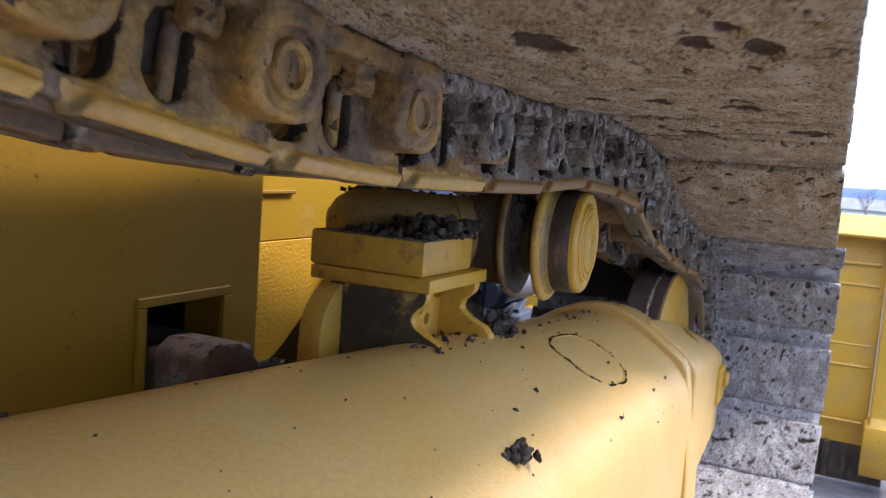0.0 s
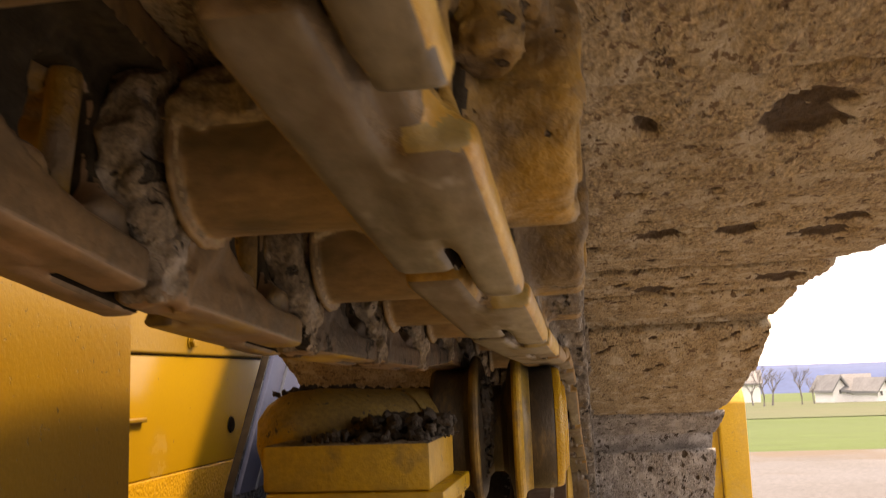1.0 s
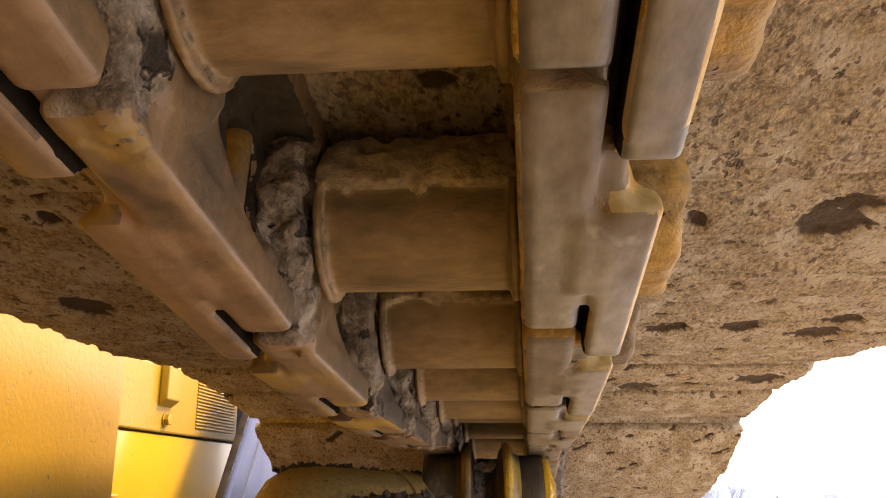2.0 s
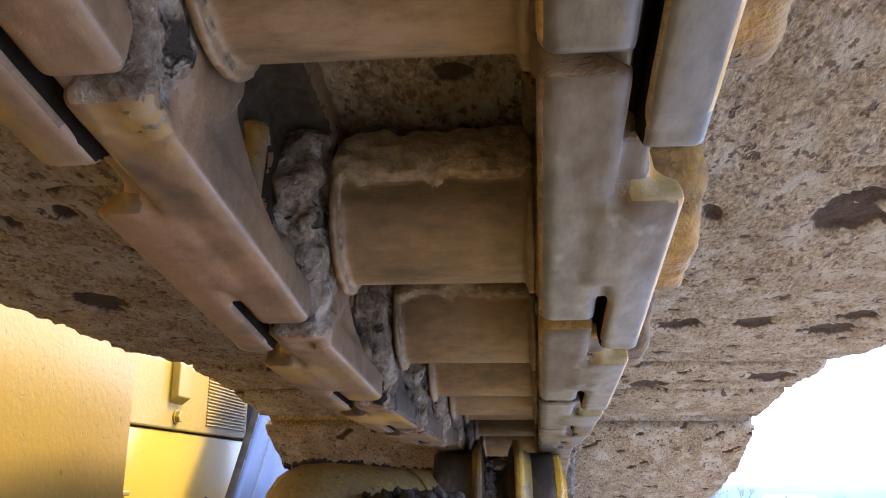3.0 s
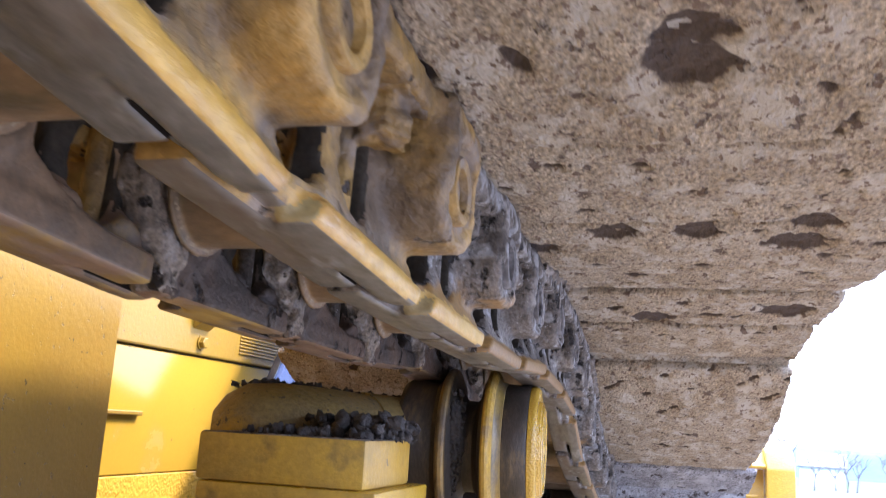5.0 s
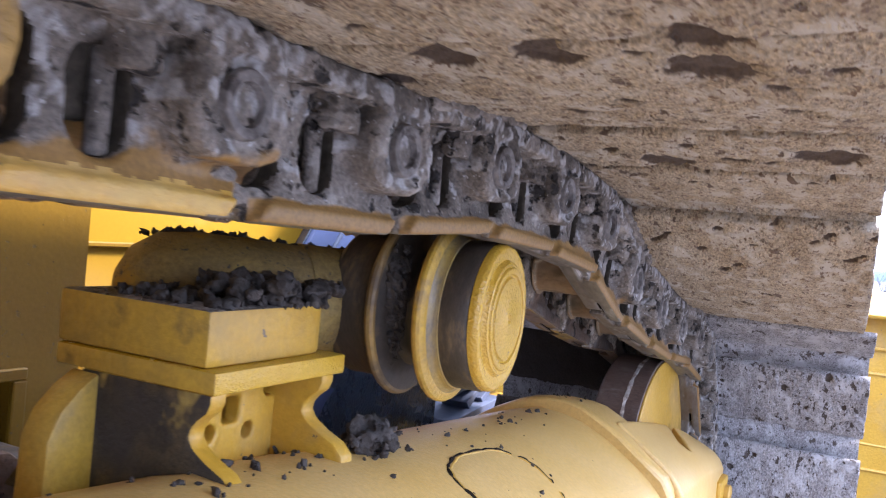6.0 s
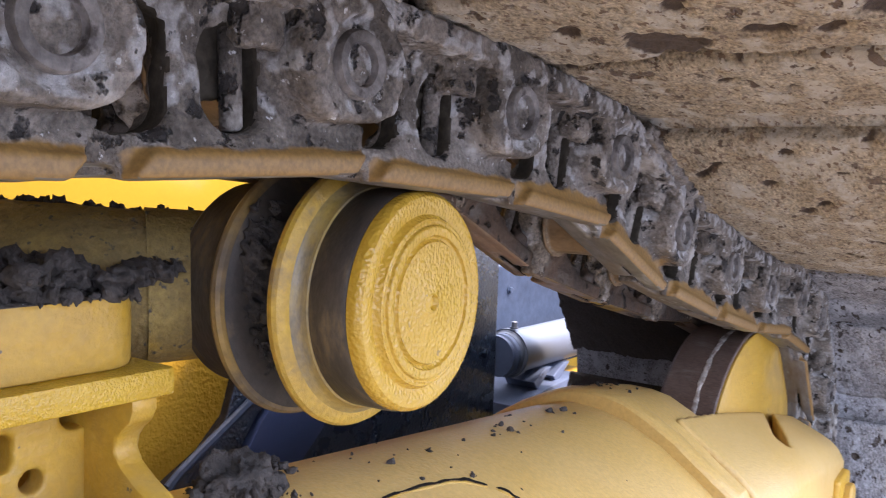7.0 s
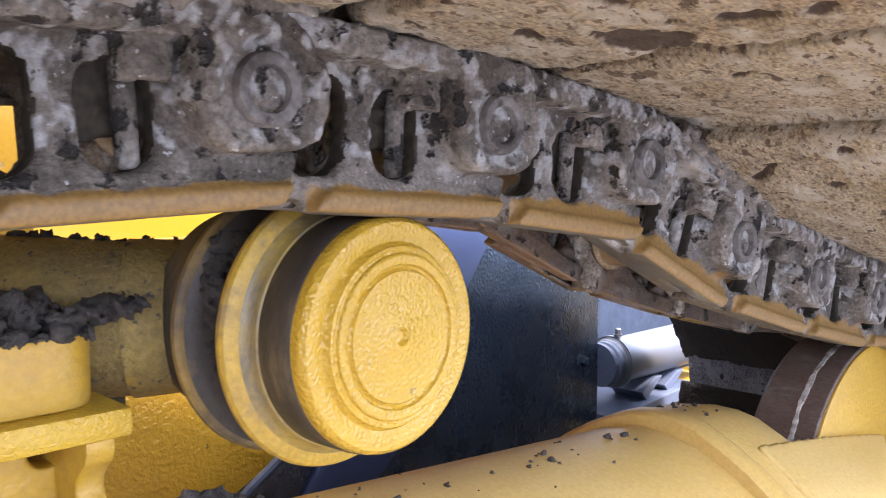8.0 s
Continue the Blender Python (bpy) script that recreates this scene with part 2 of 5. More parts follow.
M_SHOE_GREY = surface("grey dried mud on shoe", (0.38, 0.365, 0.36), (0.285, 0.265, 0.26), rough=0.93, stretch=(1, 0.55, 1), scale=16, spread=(0.4, 0.62), dirt=(0.48, 0.465, 0.465), dirt_scale=28, dirt_at=(0.50, 0.62),
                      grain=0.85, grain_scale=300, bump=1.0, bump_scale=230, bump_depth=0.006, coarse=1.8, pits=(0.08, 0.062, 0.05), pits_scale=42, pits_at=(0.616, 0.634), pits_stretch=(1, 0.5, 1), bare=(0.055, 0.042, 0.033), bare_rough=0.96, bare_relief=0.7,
                      specks=(0.11, 0.09, 0.08), specks_scale=120, specks_at=(0.61, 0.65))
M_MUD = surface("dry dark mud", (0.028, 0.022, 0.017), (0.078, 0.062, 0.050), rough=0.95, scale=30, grain=0.5, grain_scale=200, bump=1.0, bump_scale=160, bump_depth=0.005)
M_TREAD = surface("dark worn roller steel", (0.045, 0.036, 0.029), (0.095, 0.075, 0.055), rough=0.48, metal=0.25, scale=8, stretch=(3, 1, 1), dirt=(0.27, 0.185, 0.085), dirt_scale=16, dirt_at=(0.54, 0.76),
                  grain=0.3, grain_scale=120, bump=0.3, bump_scale=90, bump_depth=0.003)
M_BAND = surface("scuffed olive steel band", (0.36, 0.235, 0.055), (0.19, 0.150, 0.095), rough=0.36, metal=0.10, scale=14, stretch=(3, 1, 1), spread=(0.4, 0.6), dirt=(0.42, 0.285, 0.07), dirt_scale=16, dirt_at=(0.52, 0.68), grain=0.3,
                 grain_scale=140, bump=0.3, bump_scale=110, bump_depth=0.002)
M_FLANGE = surface("browned yellow flange", (0.30, 0.18, 0.045), (0.16, 0.105, 0.05), rough=0.5, scale=14, dirt=(0.09, 0.07, 0.05), dirt_scale=18, dirt_at=(0.5, 0.7), grain=0.3, grain_scale=110, bump=0.3, bump_scale=80)
M_RUST = surface("brown idler rim steel", (0.12, 0.075, 0.055), (0.17, 0.115, 0.088), rough=0.5, metal=0.2, scale=9, stretch=(1, 3, 3), dirt=(0.26, 0.22, 0.19), dirt_scale=14, dirt_at=(0.60, 0.75),
                 grain=0.35, grain_scale=120, bump=0.4, bump_scale=90, bump_depth=0.003)
M_WELD = surface("pale scraped steel", (0.62, 0.57, 0.50), (0.26, 0.19, 0.145), rough=0.55, scale=70, spread=(0.42, 0.62), grain=0.5, bump=0.5)
M_PLATE = surface("blue-grey painted plate", (0.034, 0.048, 0.100), (0.044, 0.060, 0.115), rough=0.55, scale=7, grain=0.06, grain_scale=120, bump=0.03, bump_scale=140, bump_depth=0.003, bump_detail=1.0)
M_PLATE.node_tree.nodes["Principled BSDF"].inputs["Specular IOR Level"].default_value = 0.15
M_BLACK = surface("black textured paint", (0.014, 0.021, 0.033), (0.022, 0.032, 0.048), rough=0.28, scale=8, grain=0.15, bump=0.36, bump_scale=160, bump_depth=0.005, bump_detail=0.5)
M_GREY = surface("grey steel plate", (0.034, 0.045, 0.070), (0.050, 0.064, 0.095), rough=0.42, scale=9, grain=0.25, bump=0.06, bump_scale=140, bump_depth=0.004, bump_detail=1.0)
M_GREY.node_tree.nodes["Principled BSDF"].inputs["Specular IOR Level"].default_value = 0.15
M_SHELF = surface("pale blue-grey support paint", (0.085, 0.105, 0.155), (0.105, 0.125, 0.175), rough=0.5, scale=8, grain=0.12, bump=0.1, bump_scale=120, bump_depth=0.003)
M_CHROME = surface("cylinder chrome", (0.13, 0.14, 0.165), (0.11, 0.12, 0.145), rough=0.40, metal=0.15, scale=12, stretch=(1, 0.2, 1), grain=0.05, bump=0.05, rough_spread=0.06)
# also stands in for shade in the rail slits and the body opening
M_DARK = surface("matt near-black", (0.016, 0.013, 0.011), (0.028, 0.023, 0.018), rough=0.9, scale=20)
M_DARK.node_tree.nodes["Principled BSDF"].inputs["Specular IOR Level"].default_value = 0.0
M_GRAVEL = surface("wet grey gravel", (0.112, 0.121, 0.143), (0.085, 0.088, 0.098), rough=0.75, scale=0.35, dirt=(0.115, 0.095, 0.080), dirt_scale=0.16, dirt_at=(0.52, 0.62), grain=0.5, grain_scale=18,
                   bump=0.8, bump_scale=25, bump_depth=0.02)
M_GRASS = surface("field grass", (0.036, 0.082, 0.014), (0.05, 0.098, 0.017), rough=0.9, scale=0.03, stretch=(0.3, 1, 1), grain=0.3, grain_scale=3, bump=0.5, bump_scale=8, bump_depth=0.05)
M_STUBBLE = surface("pale stubble field", (0.070, 0.085, 0.042), (0.05, 0.08, 0.028), rough=0.9, scale=0.04, stretch=(0.3, 1, 1), grain=0.3, grain_scale=2, bump=0.3, bump_scale=4, bump_depth=0.05)
M_HILL = surface("wooded blue ridge", (0.048, 0.092, 0.225), (0.062, 0.108, 0.24), rough=1.0, scale=0.006, grain=0.2, grain_scale=0.05, bump=0.1)
M_WHITE = surface("white clapboard", (0.82, 0.83, 0.86), (0.76, 0.77, 0.80), rough=0.7, scale=0.6, grain=0.08, grain_scale=9, bump=0.2)
M_ROOF = surface("grey shingle roof", (0.17, 0.18, 0.20), (0.23, 0.24, 0.26), rough=0.8, scale=0.8, grain=0.3, grain_scale=8, bump=0.3)
M_PANE = surface("dark window pane", (0.02, 0.025, 0.03), (0.03, 0.035, 0.04), rough=0.12, scale=1)
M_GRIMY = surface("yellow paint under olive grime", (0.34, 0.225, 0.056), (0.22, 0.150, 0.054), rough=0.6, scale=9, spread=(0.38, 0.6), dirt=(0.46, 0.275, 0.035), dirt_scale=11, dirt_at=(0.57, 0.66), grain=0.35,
                  grain_scale=150, bump=0.8, bump_scale=120, bump_depth=0.005, specks=(0.08, 0.065, 0.045), specks_scale=90, specks_at=(0.62, 0.68))
M_SMUDGED = surface("yellow paint smudged with grease", (0.54, 0.325, 0.042), (0.36, 0.232, 0.052), rough=0.40, scale=10, spread=(0.42, 0.66), dirt=(0.13, 0.095, 0.045), dirt_scale=9, dirt_at=(0.60, 0.72), grain=0.2,
                    grain_scale=130, bump=0.5, bump_scale=120, bump_depth=0.003)
# darker copy of the link brown: the inner links' shade is painted in
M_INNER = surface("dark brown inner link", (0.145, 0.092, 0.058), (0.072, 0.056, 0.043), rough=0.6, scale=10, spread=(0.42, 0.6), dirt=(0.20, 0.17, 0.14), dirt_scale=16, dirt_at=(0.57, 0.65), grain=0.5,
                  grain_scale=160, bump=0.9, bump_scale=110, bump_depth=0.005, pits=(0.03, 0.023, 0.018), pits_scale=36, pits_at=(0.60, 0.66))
M_FLANK = surface("worn link flank with painted shade", (0.245, 0.158, 0.086), (0.150, 0.108, 0.068), rough=0.5, scale=10, spread=(0.42, 0.6), dirt=(0.34, 0.22, 0.06), dirt_scale=9, dirt_at=(0.56, 0.68), grain=0.3,
                  grain_scale=150, bump=0.4, bump_scale=80, bump_depth=0.004)
# shade of the link slots and inward faces, put into the colour
M_RECESS_SHADE = surface("painted recess shade", (0.036, 0.029, 0.020), (0.068, 0.054, 0.038), rough=0.85, scale=24, grain=0.4, grain_scale=160, bump=0.7, bump_scale=70, bump_depth=0.004)
M_RECESS_SHADE.node_tree.nodes["Principled BSDF"].inputs["Specular IOR Level"].default_value = 0.2
M_BLOCKER = surface("dark boards of the light blocker", (0.075, 0.068, 0.060), (0.055, 0.050, 0.046), rough=0.85, scale=2, stretch=(1, 1, 0.15), grain=0.3, grain_scale=40, bump=0.4)
M_BARK = surface("grey bark", (0.15, 0.14, 0.15), (0.20, 0.185, 0.19), rough=0.9, scale=3, grain=0.3, bump=0.4)


# ---- building helpers ----
def root(name, label, category, base=(0, 0, 0), group="", kind=""):
    ob = tagged(new(name), label, category, group, kind)
    ob.empty_display_size = 0.1
    ob.location = base
    return ob


def base_of(ob):
    while ob.parent:
        ob = ob.parent
    return Vector(ob.location)


def part(name, bm, material, parent, label="", smooth=0):
    """Links a bmesh, in world metres, as one mesh object under a thing or a part. smooth: edges flatter than these degrees are shaded smooth."""
    me = bpy.data.meshes.new(name)
    bm.normal_update()
    if smooth:
        for f in bm.faces:
            f.smooth = True
        for e in bm.edges:
            if len(e.link_faces) == 2 and e.calc_face_angle(0) > radians(smooth):
                e.smooth = False
    bm.to_mesh(me)
    bm.free()
    return placed(name, me, material, parent, label)


def placed(name, me, material, parent, label="", m=None):
    ob = new(name, me)
    if not me.materials:
        me.materials.append(material)
    if parent:
        ob.parent = parent
        ob.matrix_basis = (Matrix() if parent.parent else Matrix.Translation(-base_of(parent))) @ (m or Matrix())
    elif m:
        ob.matrix_basis = m
    if label:
        ob["label"] = label
    return ob


def box(x0, x1, y0, y1, z0, z1, bevel=0.0, seg=2, bm=None):
    out = bmesh.new()
    bmesh.ops.create_cube(out, size=1, matrix=Matrix.Translation(((x0 + x1) / 2, (y0 + y1) / 2, (z0 + z1) / 2)) @ Matrix.Diagonal((abs(x1 - x0), abs(y1 - y0), abs(z1 - z0), 1)))
    if bevel:
        bmesh.ops.bevel(out, geom=out.edges[:], offset=bevel, segments=seg, profile=0.5, affect="EDGES")
    return joined(bm, out)


def joined(bm, out):
    if bm is None:
        return out
    me = bpy.data.meshes.new("tmp")
    out.to_mesh(me)
    bm.from_mesh(me)
    bpy.data.meshes.remove(me)
    out.free()
    return bm


def lathe(profile, centre, axis="x", steps=64, bm=None, cap=True):
    """Turns (along, radius) pairs about an axis through centre."""
    out = bmesh.new()
    rings = []
    for a, r in profile:
        ring = []
        for i in range(steps):
            c, s = math.cos(2 * math.pi * i / steps), math.sin(2 * math.pi * i / steps)
            v = {"x": (a, r * c, r * s), "y": (r * c, a, r * s), "z": (r * c, r * s, a)}[axis]
            ring.append(out.verts.new(Vector(v) + Vector(centre)))
        rings.append(ring)
    for p, q in zip(rings, rings[1:]):
        for i in range(steps):
            out.faces.new((p[i], p[(i + 1) % steps], q[(i + 1) % steps], q[i]))
    if cap:
        out.faces.new(rings[0])
        out.faces.new(rings[-1])
    bmesh.ops.recalc_face_normals(out, faces=out.faces[:])
    return joined(bm, out)


def prism(outline, axis, lo, hi, bevel=0.0, bm=None, seg=2):
    """An outline in the two other axes (in the order x, y, z), pulled from lo to hi along axis."""
    out = bmesh.new()
    k = "xyz".index(axis)

    def at(p, h):
        v = list(p)
        v.insert(k, h)
        return out.verts.new(v)
    a, b = [at(p, lo) for p in outline], [at(p, hi) for p in outline]
    out.faces.new(a)
    out.faces.new(b)
    for i in range(len(a)):
        j = (i + 1) % len(a)
        out.faces.new((a[i], a[j], b[j], b[i]))
    bmesh.ops.recalc_face_normals(out, faces=out.faces[:])
    if bevel:
        rim = [e for e in out.edges if e.calc_face_angle(0) > radians(25)]
        bmesh.ops.bevel(out, geom=rim, offset=bevel, segments=seg, profile=0.5, affect="EDGES")
    return joined(bm, out)


def tube(points, radii, steps=8, bm=None):
    """A round bar along a line of points."""
    out = bmesh.new()
    rings = []
    for i, p in enumerate(points):
        p = Vector(p)
        d = Vector(points[min(i + 1, len(points) - 1)]) - Vector(points[max(i - 1, 0)])
        q = d.to_track_quat("Z", "Y")
        rings.append([out.verts.new(p + q @ Vector((radii[i] * math.cos(2 * math.pi * j / steps), radii[i] * math.sin(2 * math.pi * j / steps), 0))) for j in range(steps)])
    for a, b in zip(rings, rings[1:]):
        for j in range(steps):
            out.faces.new((a[j], a[(j + 1) % steps], b[(j + 1) % steps], b[j]))
    out.faces.new(rings[0][::-1])
    out.faces.new(rings[-1])
    return joined(bm, out)


def cast(field, lo, hi, step):
    """A smooth closed mesh where field(X, Y, Z) is below zero (surface nets on a grid)."""
    axes = [np.arange(a - step, b + 2 * step, step) for a, b in zip(lo, hi)]
    X, Y, Z = np.meshgrid(*axes, indexing="ij")
    v = field(X, Y, Z)
    n = np.array(v.shape) - 1
    total, count = np.zeros((*n, 3)), np.zeros(n)
    corner = [(i, j, k) for i in (0, 1) for j in (0, 1) for k in (0, 1)]

    def sl(c):
        return tuple(slice(c[d], c[d] + n[d]) for d in range(3))
    for a in corner:
        for d in range(3):
            if a[d] == 0:
                b = list(a)
                b[d] = 1
                va, vb = v[sl(a)], v[sl(b)]
                hit = (va < 0) != (vb < 0)
                s = np.where(hit, va / np.where(hit, va - vb, 1), 0)
                p = np.stack([np.where(hit, a[e] + (s if e == d else 0), 0) for e in range(3)], -1)
                total += p
                count += hit
    live = count > 0
    ids = -np.ones(n, int)
    ids[live] = np.arange(live.sum())
    cell = np.stack(np.meshgrid(*[np.arange(m) for m in n], indexing="ij"), -1)[live]
    verts = (cell + total[live] / count[live][:, None]) * step + np.array([a[0] for a in axes])
    quads = []
    for d in range(3):
        e, f = (d + 1) % 3, (d + 2) % 3
        lo_s, hi_s = [slice(1, -1)] * 3, [slice(1, -1)] * 3
        lo_s[d], hi_s[d] = slice(0, -1), slice(1, None)
        a, b = v[tuple(lo_s)] < 0, v[tuple(hi_s)] < 0
        for where, flip in ((a & ~b, False), (~a & b, True)):
            i = np.argwhere(where)
            i[:, e] += 1
            i[:, f] += 1
            o = []
            for de, df in ((-1, -1), (0, -1), (0, 0), (-1, 0)):
                c = i.copy()
                c[:, e] += de
                c[:, f] += df
                o.append(ids[c[:, 0], c[:, 1], c[:, 2]])
            q = np.stack(o, 1)
            quads.append(q[:, ::-1] if flip else q)
    quads = np.concatenate(quads)
    me = bpy.data.meshes.new("cast")
    me.from_pydata(verts.tolist(), [], quads.tolist())
    me.polygons.foreach_set("use_smooth", np.ones(len(quads), bool))
    me.update()
    return me


def s_box(X, Y, Z, c, h, r):
    qx, qy, qz = abs(X - c[0]) - h[0] + r, abs(Y - c[1]) - h[1] + r, abs(Z - c[2]) - h[2] + r
    return np.sqrt(np.maximum(qx, 0) ** 2 + np.maximum(qy, 0) ** 2 + np.maximum(qz, 0) ** 2) + np.minimum(np.maximum(qx, np.maximum(qy, qz)), 0) - r


def s_rod(A, B, C, a, b, r, lo, hi, rnd):
    """A round bar along C."""
    q, w = np.sqrt((A - a) ** 2 + (B - b) ** 2) - r + rnd, abs(C - (lo + hi) / 2) - (hi - lo) / 2 + rnd
    return np.minimum(np.maximum(q, w), 0) + np.sqrt(np.maximum(q, 0) ** 2 + np.maximum(w, 0) ** 2) - rnd


def s_add(a, b, k):
    h = np.clip(0.5 + 0.5 * (b - a) / k, 0, 1)
    return b * (1 - h) + a * h - k * h * (1 - h)


def s_cut(a, b, k):
    return -s_add(-a, b, k)


def lumps(X, Y, Z, size, amount, seed):
    """A smooth uneven field, from a few crossed waves."""
    rng = np.random.default_rng(seed)
    out = np.zeros_like(X)
    for i in range(9):
        d = rng.normal(size=3)
        d /= np.linalg.norm(d)
        k = 2 * math.pi / (size * rng.uniform(0.5, 1.6))
        out = out + np.sin(k * (d[0] * X + d[1] * Y + d[2] * Z) + rng.uniform(0, 6.3)) * rng.uniform(0.4, 1.0)
    return out * amount / 3.0


def bolt(x, y, z, axis, sign, size, length, bm=None):
    """A hexagon head with a washer; the head looks along the axis."""
    c = [x, y, z]
    prof = [(0, size * 1.25), (sign * length * 0.25, size * 1.25)]
    out = lathe(prof, c, axis, 20)
    lathe([(sign * length * 0.25, size), (sign * length * 0.9, size), (sign * length, size * 0.8)], c, axis, 6, out)
    return joined(bm, out)


# ---- ground and distance ----
GROUND, FALL = -0.06, -0.030


def ground_z(y):
    return GROUND + FALL * y


def sheet(x0, x1, y0, y1, lift, nx=2, ny=2):
    bm = bmesh.new()
    rows = [[bm.verts.new((x0 + (x1 - x0) * i / nx, y0 + (y1 - y0) * j / ny, ground_z(y0 + (y1 - y0) * j / ny) + lift)) for i in range(nx + 1)] for j in range(ny + 1)]
    for j in range(ny):
        for i in range(nx):
            bm.faces.new((rows[j][i], rows[j][i + 1], rows[j + 1][i + 1], rows[j + 1][i]))
    return bm


def bearing(deg, d):
    return d * math.sin(radians(deg)), d * math.cos(radians(deg))


ground = part("ground", sheet(-2500, 2500, -2500, 2500, -0.06), M_GRASS, None)
tagged(ground, "wide green grass field", "field", kind="structure")
yard = part("pavement", sheet(-60, 60, -60, 17.0, 0.0, 12, 12), M_GRAVEL, None)
tagged(yard, "wet grey gravel yard with brown ruts", "yard", kind="structure")
stubble = part("stubble_field", sheet(-400, 400, 40, 110, -0.03), M_STUBBLE, None)
tagged(stubble, "pale stubble field beyond the grass", "field", kind="structure")

hill = bmesh.new()
ridge = []
for i in range(121):
    b = -70 + 140 * i / 120
    x, y = bearing(b, 1500)
    h = 47 + 7 * noise.noise((b * 0.08, 3.1, 0)) + 3 * noise.noise((b * 0.4, 1.1, 0)) + 0.8 * noise.noise((b * 2.5, 0, 0))
    low = ground_z(y) - 2
    back = bearing(b, 2200)
    ridge.append((hill.verts.new((x, y, low)), hill.verts.new((x * 1.06, y * 1.06, low + h * 0.7)), hill.verts.new((x * 1.15, y * 1.15, low + h)), hill.verts.new((back[0], back[1], low - 30))))
for a, b in zip(ridge, ridge[1:]):
    for k in range(3):
        hill.faces.new((a[k], b[k], b[k + 1], a[k + 1]))
tagged(part("backdrop", hill, M_HILL, None, smooth=40), "long wooded ridge, blue with distance", "hills", kind="structure")


def wing(ob, cx, cy, gz, w, d, wall_h, roof_h, turn, windows):
    """One gabled wing of a house: walls, roof and its windows; the gable looks towards the yard."""
    m = Matrix.Translation((cx, cy, gz)) @ Matrix.Rotation(turn, 4, "Z")
    bm = prism([(-w / 2, -0.5), (w / 2, -0.5), (w / 2, wall_h), (0, wall_h + roof_h), (-w / 2, wall_h)], "y", -d / 2, d / 2)
    bm.transform(m)
    wall = part("wall", bm, M_WHITE, ob)
    over, th = 0.35, 0.22
    s = roof_h / (w / 2)
    bm = prism([(-w / 2 - over, wall_h - over * s), (0, wall_h + roof_h), (w / 2 + over, wall_h - over * s), (w / 2 + over, wall_h - over * s + th), (0, wall_h + roof_h + th * 1.2), (-w / 2 - over, wall_h - over * s + th)],
               "y", -d / 2 - over, d / 2 + over)
    bm.transform(m)
    part("roof", bm, M_ROOF, ob)
    for u, h in windows:
        bm = box(u - 0.16, u + 0.16, -d / 2 - 0.06, -d / 2 + 0.05, h - 0.24, h + 0.24)
        bm.transform(m)
        win = part("window", bm, M_WHITE, wall)
        bm = box(u - 0.11, u + 0.11, -d / 2 - 0.09, -d / 2 - 0.064, h - 0.19, h + 0.19)
        bm.transform(m)
        part("pane", bm, M_PANE, win)


def house(deg, d, label, wings):
    x, y = bearing(deg, d)
    ob = root("house", label, "house", (x, y, ground_z(y)))
    for du, dv, w, dep, wh, rh, turn, windows in wings:
        c, s = math.cos(radians(-deg)), math.sin(radians(-deg))
        wing(ob, x + du * c - dv * s, y + du * s + dv * c, ground_z(y), w, dep, wh, rh, radians(-deg) + turn, windows)


house(15.0, 92, "white clapboard farmhouse with grey gabled roofs", [
    (1.75, -0.6, 1.7, 3.4, 1.15, 0.85, radians(48), [(-0.4, 0.8), (0.4, 0.8)]),
    (0.1, 0.8, 2.6, 3.4, 1.2, 1.15, radians(90), []),
    (-1.55, 0.2, 1.5, 2.6, 1.35, 0.95, radians(40), [(0, 1.0)])])
house(8.9, 120, "small white house far across the field", [(0, 0, 5, 5, 2.4, 1.4, radians(90), [(-1.2, 1.3), (1.2, 1.3)])])
house(0.4, 130, "pale low farm building far across the field", [(0, 0, 4.5, 9, 2.0, 1.2, radians(90), [(-2.5, 1.2), (2.5, 1.2)])])


def bare_tree(deg, d, h, seed, label):
    """A leafless tree: a tapered trunk and limbs that fork four times."""
    rng = random.Random(seed)
    x, y = bearing(deg, d)
    gz = ground_z(y) - 0.1
    ob = root("tree", label, "tree", (x, y, gz), "bare trees along the field")
    trunk_top = Vector((x + rng.uniform(-.2, .2), y, gz + h * 0.42))
    trunk = part("trunk", tube([(x, y, gz), (x + rng.uniform(-.1, .1), y, gz + h * 0.2), trunk_top], [h * 0.026, h * 0.02, h * 0.014], 7), M_BARK, ob)
    crown = bmesh.new()

    def limb(p, way, length, r, level):
        q = p + way * length
        mid = (p + q) / 2 + Vector((rng.uniform(-1, 1), rng.uniform(-1, 1), rng.uniform(0, 1))) * length * 0.06
        tube([p, mid, q], [r, r * 0.8, r * 0.55], 4 if level > 1 else 5, crown)
        if level < 4:
            for _ in range(3 if level < 3 else 4):
                turn = Vector((rng.uniform(-1, 1), rng.uniform(-1, 1), rng.uniform(-0.25, 0.9)))
                limb(p.lerp(q, rng.uniform(0.55, 1.0)), (way + turn * 0.75).normalized(), length * rng.uniform(0.55, 0.75), r * 0.5, level + 1)
    for i in range(5):
        a = 2 * math.pi * (i + rng.random()) / 5
        limb(Vector((x, y, gz)).lerp(trunk_top, rng.uniform(0.7, 1.0)), Vector((math.cos(a) * 0.6, math.sin(a) * 0.6, 1)).normalized(), h * 0.26, h * 0.011, 1)
    part("crown", crown, M_BARK, ob)


for deg, d, h, seed in ((10.2, 78, 4.4, 1), (10.7, 82, 3.8, 2), (12.4, 84, 3.9, 3), (13.1, 86, 2.8, 4), (7.0, 70, 6.0, 5), (8.4, 78, 3.4, 6), (9.6, 86, 3.2, 7), (0.1, 92, 4.6, 8), (1.5, 97, 4.0, 9), (17.7, 100, 3.6, 10)):
    bare_tree(deg, d, h, seed, "leafless grey tree standing in the field")


